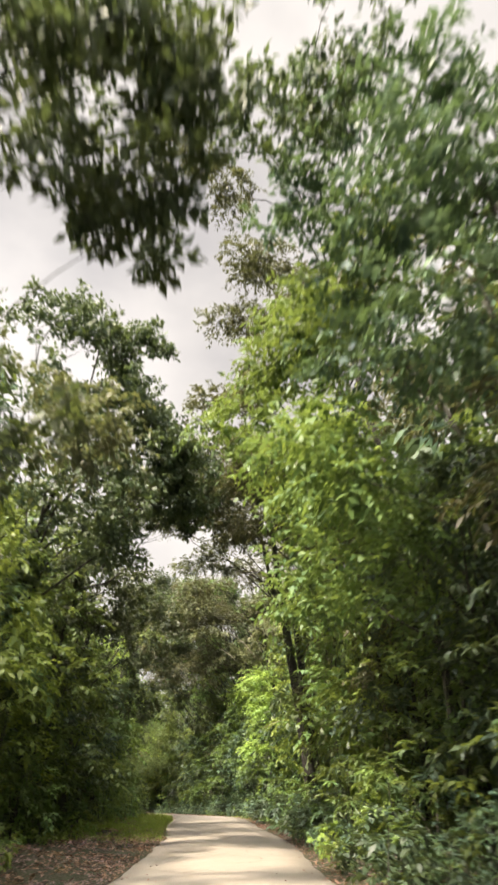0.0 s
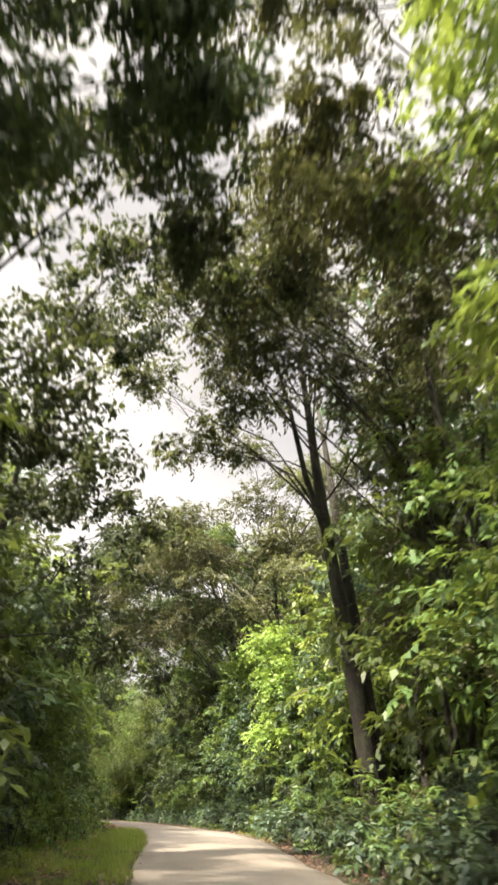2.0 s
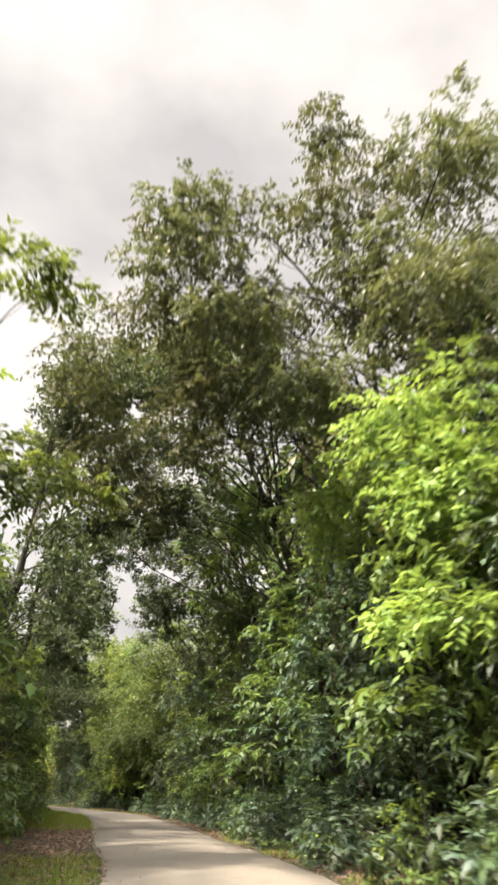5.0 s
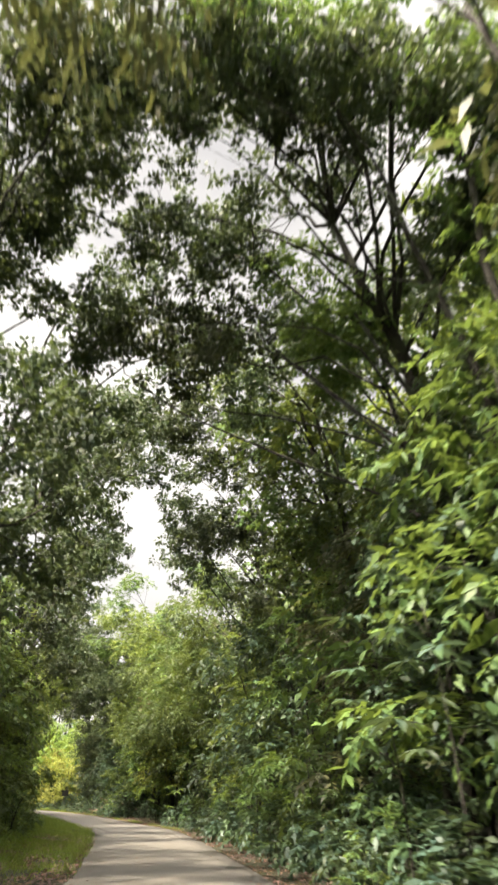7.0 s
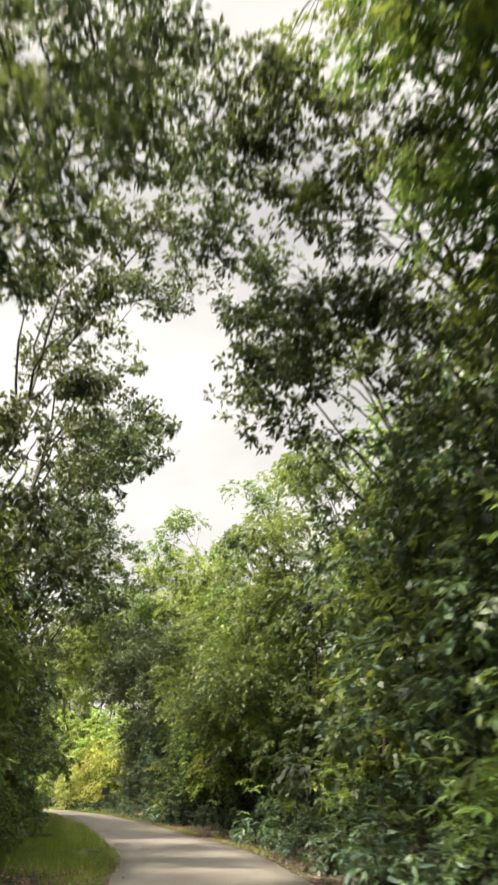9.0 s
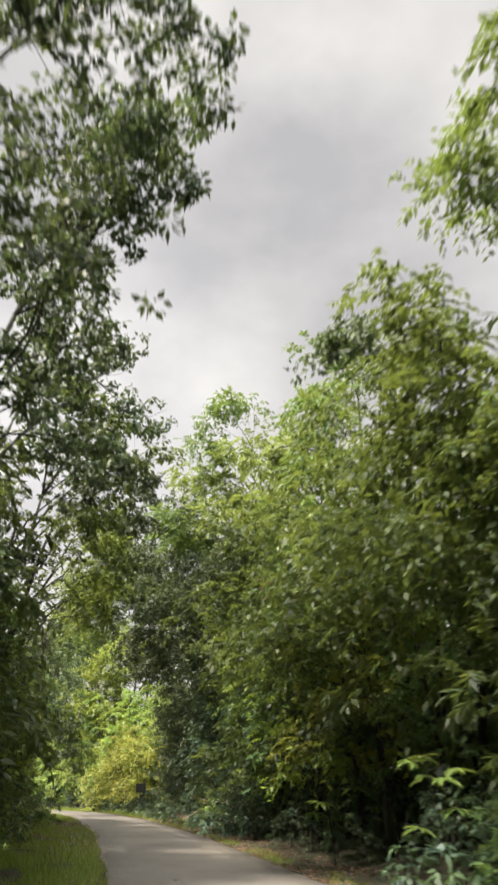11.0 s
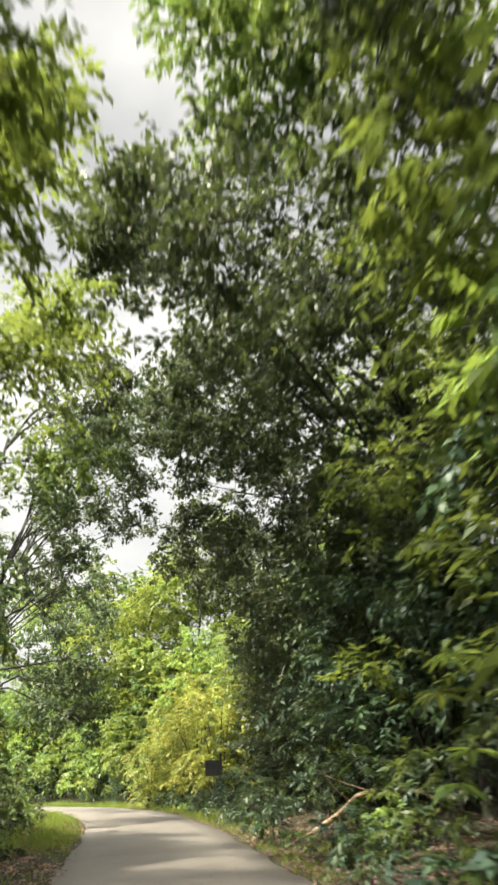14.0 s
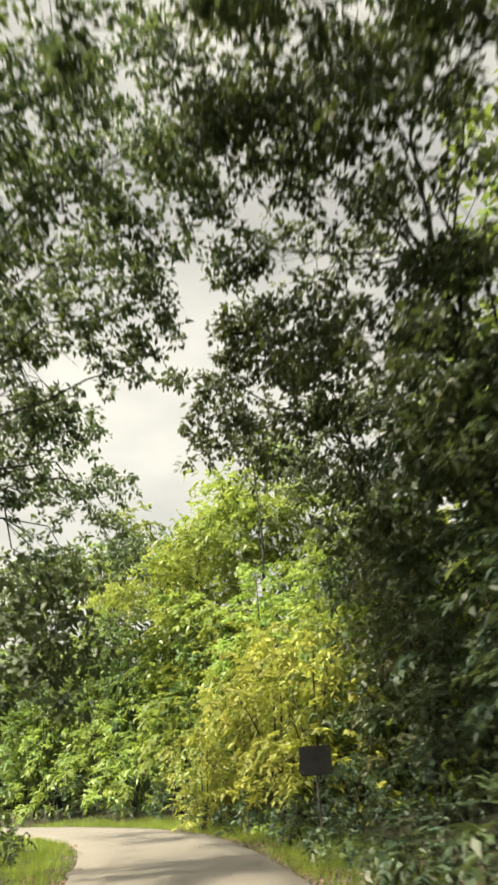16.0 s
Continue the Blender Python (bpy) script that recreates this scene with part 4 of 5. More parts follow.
bough_tree("roadside tree with bright yellow-green foliage", 226, (2.7, 51.2), M_LIME, 1.05, [(-0.4, 50.8, 6.9, 1.3)], None)
bough_tree("tall tree with olive-brown fine foliage", 227, (2.5, 52.5), M_OLIVE, 1.15, [(-3.2, 49.4, 14.3, 1.4), (-4.0, 49.4, 11.7, 1.3), (0.3, 50.4, 15.4, 1.5), (2.3, 50.2, 17.0, 1.4), (-6.4, 51.1, 11.0, 1.2), (-1.7, 50.5, 12.1, 1.5), (1.2, 50.3, 12.7, 1.5), (-2.7, 49.4, 8.9, 1.5), (-5.7, 52.2, 8.9, 1.4), (-0.1, 50.3, 18.3, 1.0), (-3.9, 54.3, 14.2, 1.1), (-2.4, 54.3, 14.1, 0.8)], None)
bough_tree("tall tree with olive-brown fine foliage", 228, (1.4, 57.0), M_OLIVE, 1.30, [(-3.8, 55.3, 13.6, 0.9), (-5.1, 55.2, 14.5, 0.8)], None)
bough_tree("overhanging tree with dark leaves on spreading boughs", 229, (-11.0, 57.9), M_BACKLIT, 0.75, [(-7.2, 58.3, 15.8, 1.3), (-8.4, 57.8, 14.4, 1.2), (-9.2, 61.6, 7.1, 1.1), (-9.4, 63.9, 6.8, 1.1), (-9.7, 68.1, 7.2, 1.1), (-9.5, 63.3, 5.3, 1.1), (-9.0, 61.1, 8.2, 1.1), (-9.1, 64.3, 8.8, 1.1), (-9.3, 68.6, 9.1, 1.1), (-10.1, 67.3, 5.7, 1.1)], None)
bough_tree("spreading roadside tree with fresh mid-green foliage", 230, (0.8, 60.0), M_MID, 1.10, [(-4.9, 58.8, 16.4, 1.3), (-2.4, 59.3, 16.6, 1.2), (-0.3, 58.8, 15.4, 1.2), (0.4, 59.1, 14.1, 1.2)], None)
bough_tree("overhanging tree with dark leaves on spreading boughs", 231, (0.7, 61.1), M_BACKLIT, 0.75, [(-5.6, 58.2, 14.8, 1.0), (-6.3, 60.1, 14.9, 1.0), (-4.2, 59.4, 15.3, 1.0)], None)
bough_tree("overhanging tree with dark leaves on spreading boughs", 232, (0.5, 62.2), M_BACKLIT, 0.75, [(-2.9, 60.9, 14.8, 1.0), (-6.6, 64.2, 12.2, 1.10), (-5.3, 63.6, 11.5, 1.00), (-7.8, 66.3, 12.9, 1.00), (-6.0, 66.0, 12.1, 1.00), (-7.8, 63.7, 11.1, 1.00), (-6.8, 67.5, 12.0, 0.80)], None)
bough_tree("overhanging tree with dark leaves on spreading boughs", 233, (-11.7, 61.9), M_BACKLIT, 1.00, [(-8.3, 62.3, 16.9, 1.3), (-7.2, 63.6, 14.4, 1.3), (-8.8, 64.3, 12.1, 1.2), (-9.6, 60.9, 13.6, 1.2), (-9.7, 63.8, 15.0, 1.2), (-7.4, 61.4, 17.5, 1.3), (-8.9, 59.8, 15.5, 1.3), (-10.6, 62.3, 14.6, 1.2), (-10.5, 63.4, 12.8, 1.2), (-8.7, 58.0, 14.7, 1.3), (-7.6, 59.0, 15.5, 1.3), (-9.3, 59.9, 14.3, 1.3), (-8.5, 62.2, 15.4, 1.3), (-10.0, 61.9, 13.6, 1.3), (-6.9, 61.7, 16.2, 1.3)], None)
bough_tree("forked tree arching over the lane, dark thin canopy", 234, (0.9, 64.6), M_BACKLIT, 1.00, [(-4.2, 64.9, 15.6, 1.4), (-3.2, 67.0, 13.4, 1.3), (-1.7, 63.0, 15.6, 1.0), (-3.7, 62.9, 17.0, 1.3), (-7.0, 64.6, 16.0, 1.3), (-4.5, 63.9, 14.5, 1.2), (-6.3, 65.7, 14.9, 1.2), (-3.0, 60.9, 16.6, 1.3), (-5.1, 60.8, 17.3, 1.4), (-0.0, 62.4, 13.0, 1.2), (-1.6, 61.7, 16.6, 1.2), (-0.1, 60.3, 14.8, 1.3), (0.7, 61.1, 13.0, 1.2), (-2.8, 68.9, 14.0, 1.1), (-4.5, 58.5, 15.2, 1.3), (-2.5, 58.5, 15.2, 1.3), (-0.9, 57.9, 14.1, 1.3), (0.1, 59.5, 13.8, 1.3), (-5.8, 59.6, 15.5, 1.3), (-3.7, 60.5, 16.2, 1.3), (0.5, 60.6, 12.8, 1.3), (-1.7, 61.1, 16.8, 1.3)], [(0.9, 64.6, 0), (0.5, 64.3, 4), (-0.3, 63.8, 8.8), (-1.0, 63.6, 11), (-1.7, 63.5, 12.6), (-2.6, 63.2, 15)])
bough_tree("spreading roadside tree with fresh mid-green foliage", 235, (-0.3, 66.1), M_MID, 1.10, [(-2.9, 64.8, 13.3, 1.1), (-2.0, 64.0, 11.8, 1.2), (-1.7, 65.0, 10.8, 1.1), (-2.4, 65.7, 12.2, 1.1)], None)
bough_tree("overhanging tree with dark leaves on spreading boughs", 236, (-12.7, 66.6), M_BACKLIT, 0.75, [(-8.2, 66.4, 15.5, 1.2), (-7.7, 69.5, 14.6, 1.2), (-10.7, 65.5, 11.5, 1.2), (-10.6, 69.8, 13.0, 1.2), (-10.5, 68.3, 12.1, 1.0), (-8.8, 66.3, 13.3, 1.1), (-4.5, 66.4, 14.0, 1.1), (-8.3, 67.4, 14.5, 1.1)], None)
bough_tree("overhanging tree with dark leaves on spreading boughs", 237, (-1.1, 69.7), M_BACKLIT, 1.00, [(-6.2, 66.7, 12.8, 1.4), (-4.8, 68.9, 12.2, 1.0), (-5.7, 68.8, 14.5, 1.3), (-4.8, 70.9, 13.9, 1.1)], None)
bough_tree("spreading roadside tree with fresh mid-green foliage", 238, (-1.5, 72.0), M_MID, 1.10, [(-3.8, 71.1, 11.4, 1.1)], None)
bough_tree("spreading roadside tree with fresh mid-green foliage", 239, (-1.7, 72.8), M_MID, 1.10, [(-4.9, 71.4, 12.6, 1.0), (-3.9, 72.1, 9.7, 1.1)], None)
bough_tree("slender leaning tree with fresh green canopy", 240, (-0.6, 71.2), M_MID, 1.10, [(-2.5, 70.2, 12.1, 1.3), (-1.8, 68.9, 12.9, 1.2), (-3.7, 71.4, 12.7, 1.1), (-5.8, 71.5, 15.2, 1.0), (-7.2, 73.3, 15.3, 0.9), (-6.3, 74.4, 12.4, 0.9), (-4.1, 72.4, 11.0, 1.2), (-5.0, 76.5, 10.7, 1.1), (-6.5, 78.4, 10.7, 1.0), (-2.0, 69.0, 8.5, 1.2), (-3.4, 73.4, 8.5, 1.3), (-2.4, 71.2, 8.6, 1.2)], [(-0.6, 71.2, 0), (-1.0, 71.0, 4), (-1.9, 70.7, 7.9), (-2.7, 70.0, 10.4), (-3.4, 69.2, 13)])
bough_tree("overhanging tree with dark leaves on spreading boughs", 241, (-13.9, 72.5), M_BACKLIT, 0.75, [(-12.0, 71.5, 12.1, 1.1), (-10.6, 74.0, 13.0, 1.1), (-13.1, 73.2, 10.5, 1.0), (-9.2, 76.4, 14.4, 0.9), (-9.2, 76.0, 12.8, 0.9), (-12.0, 73.1, 11.0, 1.1), (-12.7, 74.9, 13.3, 1.2), (-9.5, 73.5, 14.0, 0.8), (-11.4, 70.6, 11.2, 1.2), (-10.7, 72.1, 12.6, 1.1), (-9.9, 71.9, 13.5, 1.0), (-9.6, 74.6, 14.2, 0.9), (-9.2, 71.1, 13.4, 1.0)], None)
bough_tree("overhanging tree with dark leaves on spreading boughs", 242, (-2.4, 76.1), M_BACKLIT, 0.75, [(-6.5, 73.8, 14.3, 1.0), (-7.0, 76.4, 13.3, 1.0), (-4.9, 75.2, 11.1, 1.2), (-4.4, 75.1, 8.9, 1.3), (-4.4, 77.2, 8.4, 1.3), (-7.6, 73.9, 13.5, 1.0), (-4.5, 73.1, 12.3, 1.1), (-8.2, 72.9, 13.7, 1.0), (-8.2, 74.9, 13.8, 0.9), (-6.1, 76.0, 12.2, 1.1), (-4.0, 73.7, 6.6, 1.3), (-6.8, 77.0, 9.5, 1.1), (-6.2, 75.0, 9.9, 1.0)], None)
bough_tree("overhanging tree with dark leaves on spreading boughs", 243, (-15.2, 77.7), M_BACKLIT, 0.75, [(-12.5, 77.6, 11.7, 0.9), (-13.3, 78.4, 10.4, 0.8), (-13.9, 79.9, 11.1, 1.0), (-14.0, 77.7, 8.6, 1.1), (-13.9, 79.9, 14.4, 1.2), (-11.1, 80.9, 15.0, 0.9), (-12.2, 77.3, 14.3, 1.1), (-10.9, 77.8, 14.3, 1.0), (-13.6, 78.9, 4.9, 1.4), (-13.8, 78.8, 6.9, 1.3), (-13.7, 76.2, 12.0, 1.2), (-16.4, 87.8, 12.3, 1.1), (-15.6, 88.5, 13.4, 1.1), (-17.2, 89.2, 12.2, 1.1), (-17.1, 90.5, 12.6, 0.7)], None)
bough_tree("overhanging tree with dark leaves on spreading boughs", 244, (-3.7, 80.9), M_BACKLIT, 1.00, [(-8.0, 78.4, 13.5, 0.9), (-7.2, 80.4, 12.1, 1.0), (-8.2, 81.3, 11.7, 0.6), (-8.5, 79.3, 12.5, 0.7), (-6.7, 82.4, 9.8, 1.1), (-7.8, 77.0, 10.8, 1.0), (-7.4, 79.0, 9.1, 1.0), (-8.5, 78.9, 10.6, 0.7)], None)
bough_tree("overhanging tree with dark leaves on spreading boughs", 245, (-16.5, 81.9), M_BACKLIT, 0.75, [(-13.0, 82.3, 10.3, 0.9), (-12.6, 81.4, 15.0, 1.1), (-13.9, 83.1, 13.2, 1.1), (-12.9, 84.5, 12.2, 0.8), (-15.0, 82.7, 11.3, 1.1), (-14.8, 80.6, 13.0, 1.2), (-14.6, 82.9, 7.3, 1.2), (-15.4, 85.4, 10.6, 1.1), (-18.1, 91.6, 12.7, 0.6), (-18.7, 92.1, 11.8, 0.7), (-18.1, 94.7, 12.4, 1.1), (-19.6, 94.7, 11.4, 1.1)], None)
bough_tree("overhanging tree with dark leaves on spreading boughs", 246, (-5.2, 90.4), M_BACKLIT, 0.55, [(-9.4, 83.2, 11.7, 0.4), (-10.4, 90.9, 9.9, 0.5), (-10.8, 91.5, 9.9, 0.35), (-10.0, 91.3, 9.6, 0.5), (-9.9, 90.6, 9.5, 0.6)], None)
bough_tree("spreading roadside tree with fresh mid-green foliage", 247, (-5.6, 87.1), M_MID, 1.10, [(-6.7, 84.2, 9.9, 1.2), (-7.3, 87.4, 10.8, 1.3)], None)
bough_tree("overhanging tree with dark leaves on spreading boughs", 248, (-18.4, 87.2), M_BACKLIT, 0.75, [(-14.3, 86.2, 11.6, 0.7), (-14.8, 86.9, 12.2, 1.1), (-14.0, 87.3, 13.1, 0.9), (-14.0, 87.8, 12.0, 0.8), (-14.8, 88.0, 11.6, 0.8), (-16.1, 87.3, 9.4, 1.0), (-16.3, 88.4, 8.9, 0.9), (-17.0, 89.1, 7.8, 1.1), (-16.8, 90.4, 7.3, 1.1), (-18.6, 99.5, 12.6, 1.1), (-20.1, 98.0, 12.1, 1.1), (-20.9, 97.2, 10.5, 1.1), (-19.5, 98.3, 13.9, 1.1)], None)
bough_tree("spreading roadside tree with fresh mid-green foliage", 249, (-7.1, 91.4), M_MID, 0.75, [(-8.6, 90.7, 9.1, 1.3), (-8.8, 89.7, 6.6, 1.3), (-9.9, 91.9, 7.4, 1.4), (-10.4, 90.9, 4.1, 1.4), (-9.6, 88.8, 4.3, 1.3), (-9.0, 88.9, 9.3, 1.1)], None)
bough_tree("overhanging tree with dark leaves on spreading boughs", 250, (-20.4, 92.4), M_BACKLIT, 1.00, [(-17.1, 92.5, 7.0, 1.0), (-16.7, 93.8, 8.1, 0.8)], None)
bough_tree("spreading roadside tree with fresh mid-green foliage", 251, (-9.3, 96.9), M_MID, 0.75, [(-8.4, 94.8, 11.6, 1.1), (-9.3, 96.9, 12.2, 1.1), (-12.2, 98.8, 11.8, 1.2), (-13.2, 97.7, 9.7, 1.3), (-10.9, 93.9, 7.1, 1.4), (-13.6, 96.7, 7.2, 1.4), (-11.5, 93.9, 5.1, 1.4), (-13.9, 96.6, 3.8, 1.5), (-12.1, 93.8, 3.3, 1.5)], None)
bough_tree("spreading roadside tree with fresh mid-green foliage", 252, (-9.8, 98.2), M_MID, 0.80, [(-11.2, 96.4, 10.5, 1.3), (-11.2, 96.4, 8.6, 1.2), (-11.7, 97.5, 7.9, 1.3), (-12.2, 98.0, 6.4, 1.3), (-11.5, 96.4, 5.9, 1.2), (-12.3, 97.0, 4.2, 1.1), (-11.7, 96.0, 4.4, 1.0), (-12.9, 98.6, 4.4, 1.1), (-12.1, 96.5, 2.7, 1.1)], None)
bough_tree("spreading roadside tree with fresh mid-green foliage", 253, (-22.9, 98.7), M_MID, 1.10, [(-19.8, 97.3, 12.8, 0.9), (-19.6, 98.7, 12.2, 0.8), (-20.2, 98.3, 11.1, 0.9), (-19.4, 100.0, 12.0, 0.7), (-19.1, 101.2, 11.5, 0.6), (-20.0, 99.6, 10.1, 0.9), (-19.9, 100.8, 9.5, 0.8), (-19.8, 98.6, 8.2, 1.0), (-20.5, 100.5, 6.8, 1.3)], None)
bough_tree("roadside tree with bright yellow-green foliage", 254, (-11.1, 101.5), M_LIME, 0.75, [(-13.3, 100.5, 11.2, 1.2), (-14.9, 102.4, 12.3, 1.0), (-12.3, 99.5, 10.4, 1.3), (-13.2, 100.6, 9.6, 1.3), (-13.6, 100.5, 7.3, 1.4), (-13.6, 99.5, 3.7, 1.1)], None)
bough_tree("spreading roadside tree with fresh mid-green foliage", 255, (-9.8, 102.0), M_MID, 1.10, [(-11.0, 100.9, 15.7, 1.2)], None)
# some boughs from here on are added to shade the lane and bank
bough_tree("overhanging tree with dark leaves on spreading boughs", 256, (-11.5, 102.3), M_BACKLIT, 1.00, [(-13.9, 98.9, 7.6, 1.2), (-13.6, 102.2, 8.0, 1.2), (-16.0, 102.4, 7.5, 1.2)], None)
bough_tree("spreading roadside tree with fresh mid-green foliage", 257, (-24.0, 101.4), M_MID, 1.10, [(-18.6, 103.6, 12.9, 0.6), (-20.8, 101.4, 8.9, 1.0)], None)
bough_tree("spreading roadside tree with fresh mid-green foliage", 258, (-12.6, 105.2), M_MID, 1.10, [(-15.8, 103.4, 14.5, 1.1), (-16.7, 104.2, 13.2, 1.1), (-18.5, 105.3, 10.5, 1.00), (-17.7, 106.0, 10.1, 1.00), (-18.4, 106.8, 10.0, 0.90)], None)
bough_tree("roadside tree with bright yellow-green foliage", 259, (-24.5, 102.6), M_LIME, 1.05, [(-21.5, 104.3, 9.5, 0.8), (-21.8, 105.3, 9.4, 0.7), (-21.0, 102.7, 7.2, 0.9), (-21.0, 103.9, 7.3, 0.8), (-21.4, 103.7, 6.3, 1.0)], None)
bough_tree("roadside tree with bright yellow-green foliage", 260, (-13.0, 106.2), M_LIME, 0.75, [(-17.7, 105.9, 12.5, 1.2), (-15.5, 103.3, 9.6, 1.3), (-15.9, 103.5, 6.7, 0.7), (-15.5, 103.5, 4.8, 0.8), (-16.3, 106.1, 7.2, 0.9), (-15.6, 105.0, 5.3, 1.0), (-16.2, 105.6, 12.5, 1.0), (-15.4, 105.6, 11.3, 1.1), (-16.6, 107.5, 12.1, 1.1), (-14.7, 104.6, 10.9, 1.0), (-15.6, 106.6, 10.5, 1.0), (-17.0, 109.6, 4.6, 0.8), (-17.7, 110.5, 4.0, 0.7), (-17.9, 110.8, 1.2, 0.6)], None)
bough_tree("overhanging tree with dark leaves on spreading boughs", 261, (-13.5, 107.4), M_BACKLIT, 1.00, [(-18.3, 105.9, 7.3, 1.3), (-16.3, 104.3, 7.5, 1.2), (-15.6, 105.9, 8.4, 1.3)], None)
bough_tree("roadside tree with bright yellow-green foliage", 262, (-27.1, 108.3), M_LIME, 1.05, [(-24.8, 111.0, 9.2, 1.3), (-23.4, 109.0, 8.2, 1.0), (-23.8, 108.8, 7.1, 1.1)], None)
bough_tree("overhanging tree with dark leaves on spreading boughs", 263, (-16.2, 113.3), M_BACKLIT, 1.00, [(-20.8, 107.2, 9.7, 1.0), (-21.7, 112.0, 14.2, 0.9), (-18.5, 110.9, 11.2, 1.3), (-18.2, 111.0, 8.5, 1.3), (-22.6, 110.1, 12.0, 1.1), (-23.3, 110.8, 11.1, 0.8), (-21.7, 111.6, 12.5, 1.2), (-20.0, 111.1, 12.6, 1.2), (-19.4, 113.2, 11.6, 1.3), (-16.6, 111.3, 10.2, 1.3), (-17.8, 113.4, 9.6, 1.4), (-17.2, 113.3, 7.4, 1.3), (-17.3, 112.4, 4.1, 1.4), (-17.7, 109.4, 8.3, 1.3), (-20.1, 109.4, 8.3, 1.2), (-19.5, 113.0, 8.2, 1.3), (-17.0, 110.3, 11.2, 1.1), (-16.1, 109.7, 9.7, 1.2), (-16.2, 110.2, 8.3, 1.1)], None)
bough_tree("spreading roadside tree with fresh mid-green foliage", 264, (-28.1, 110.6), M_MID, 1.10, [(-25.1, 111.5, 6.7, 1.1)], None)
bough_tree("overhanging tree with dark leaves on spreading boughs", 265, (-29.3, 113.0), M_BACKLIT, 0.75, [(-25.2, 115.0, 10.5, 1.0), (-26.2, 114.9, 9.7, 1.0)], None)
bough_tree("overhanging tree with dark leaves on spreading boughs", 266, (-18.2, 117.5), M_BACKLIT, 1.00, [(-21.0, 113.3, 12.1, 1.3), (-23.5, 112.4, 12.5, 0.8), (-21.1, 114.3, 9.9, 1.4), (-23.4, 114.6, 9.0, 1.3), (-20.8, 116.0, 11.5, 1.2), (-23.2, 117.4, 11.4, 1.3), (-19.4, 115.3, 9.2, 1.3), (-18.4, 114.3, 5.7, 1.4), (-20.3, 117.1, 8.1, 1.0), (-22.5, 116.1, 8.1, 1.2), (-18.4, 116.9, 5.6, 1.2), (-20.5, 118.2, 3.6, 1.0), (-19.0, 115.5, 4.1, 1.0), (-20.0, 116.0, 10.2, 1.2), (-21.0, 117.0, 10.1, 1.0), (-19.2, 116.5, 7.3, 1.1)], None)
bough_tree("overhanging tree with dark leaves on spreading boughs", 267, (-31.5, 117.4), M_BACKLIT, 0.75, [(-28.7, 118.1, 11.3, 1.3), (-29.1, 117.8, 8.3, 1.1), (-27.3, 121.2, 12.6, 1.0), (-27.0, 117.7, 11.2, 1.3), (-26.0, 119.0, 12.2, 1.2), (-28.4, 119.1, 9.8, 1.2), (-27.7, 120.9, 9.9, 1.2), (-27.1, 119.4, 11.0, 1.2), (-26.6, 121.4, 11.3, 1.0), (-29.2, 119.8, 8.5, 1.1), (-25.6, 120.2, 11.4, 0.8), (-27.2, 117.5, 10.0, 1.0), (-31.6, 122.9, 8.0, 1.1), (-32.0, 125.3, 8.1, 1.1), (-33.0, 125.5, 6.5, 1.1), (-33.1, 128.8, 7.5, 1.1), (-34.3, 132.1, 6.7, 1.1), (-34.4, 127.4, 5.4, 1.1), (-34.6, 129.8, 5.6, 1.1), (-34.8, 127.7, 3.4, 1.1), (-36.0, 130.7, 2.5, 1.1)], None)
bough_tree("overhanging tree with dark leaves on spreading boughs", 268, (-20.6, 122.3), M_BACKLIT, 0.75, [(-22.0, 118.8, 9.2, 1.2), (-24.8, 120.1, 10.4, 1.0), (-24.3, 119.2, 11.5, 1.3), (-24.5, 121.2, 11.0, 1.1), (-23.1, 120.5, 10.9, 1.2), (-21.3, 119.6, 10.7, 1.3), (-23.0, 122.5, 9.7, 1.3), (-21.0, 120.6, 8.0, 1.3), (-22.8, 123.1, 7.1, 1.3), (-21.3, 121.6, 5.8, 1.3), (-20.5, 120.1, 9.4, 1.3), (-21.7, 122.1, 7.8, 1.3), (-24.0, 123.4, 9.4, 1.1), (-21.4, 120.6, 4.3, 1.2), (-22.2, 124.3, 4.9, 1.3), (-21.9, 120.9, 3.2, 1.0), (-23.0, 123.9, 3.4, 1.1), (-22.6, 119.1, 11.0, 1.2), (-25.7, 122.9, 9.9, 0.8), (-26.7, 132.7, 10.0, 1.2), (-28.4, 135.9, 9.5, 1.2), (-24.9, 130.1, 9.3, 1.2), (-25.5, 133.7, 8.2, 1.2), (-23.7, 130.6, 8.5, 1.2)], None)
bough_tree("overhanging tree with dark leaves on spreading boughs", 269, (-33.4, 120.8), M_BACKLIT, 0.75, [(-29.4, 122.3, 11.3, 1.2), (-31.4, 123.5, 8.7, 1.0), (-29.6, 122.0, 9.2, 1.1), (-27.8, 123.1, 9.9, 1.0), (-29.9, 121.8, 2.5, 1.1), (-29.7, 121.9, 1.3, 0.9), (-28.7, 123.8, 8.6, 0.9), (-32.7, 124.6, 7.1, 1.2), (-31.1, 122.1, 9.1, 1.2)], None)
bough_tree("overhanging tree with dark leaves on spreading boughs", 270, (-23.6, 127.9), M_BACKLIT, 1.00, [(-24.6, 124.3, 8.0, 1.2), (-28.0, 127.4, 7.8, 1.1), (-25.9, 126.0, 7.1, 1.1), (-24.0, 124.4, 5.9, 1.2), (-24.1, 126.7, 3.9, 1.1), (-25.8, 125.0, 8.1, 1.0), (-26.2, 124.8, 9.2, 0.9), (-27.9, 126.4, 8.7, 0.9)], None)
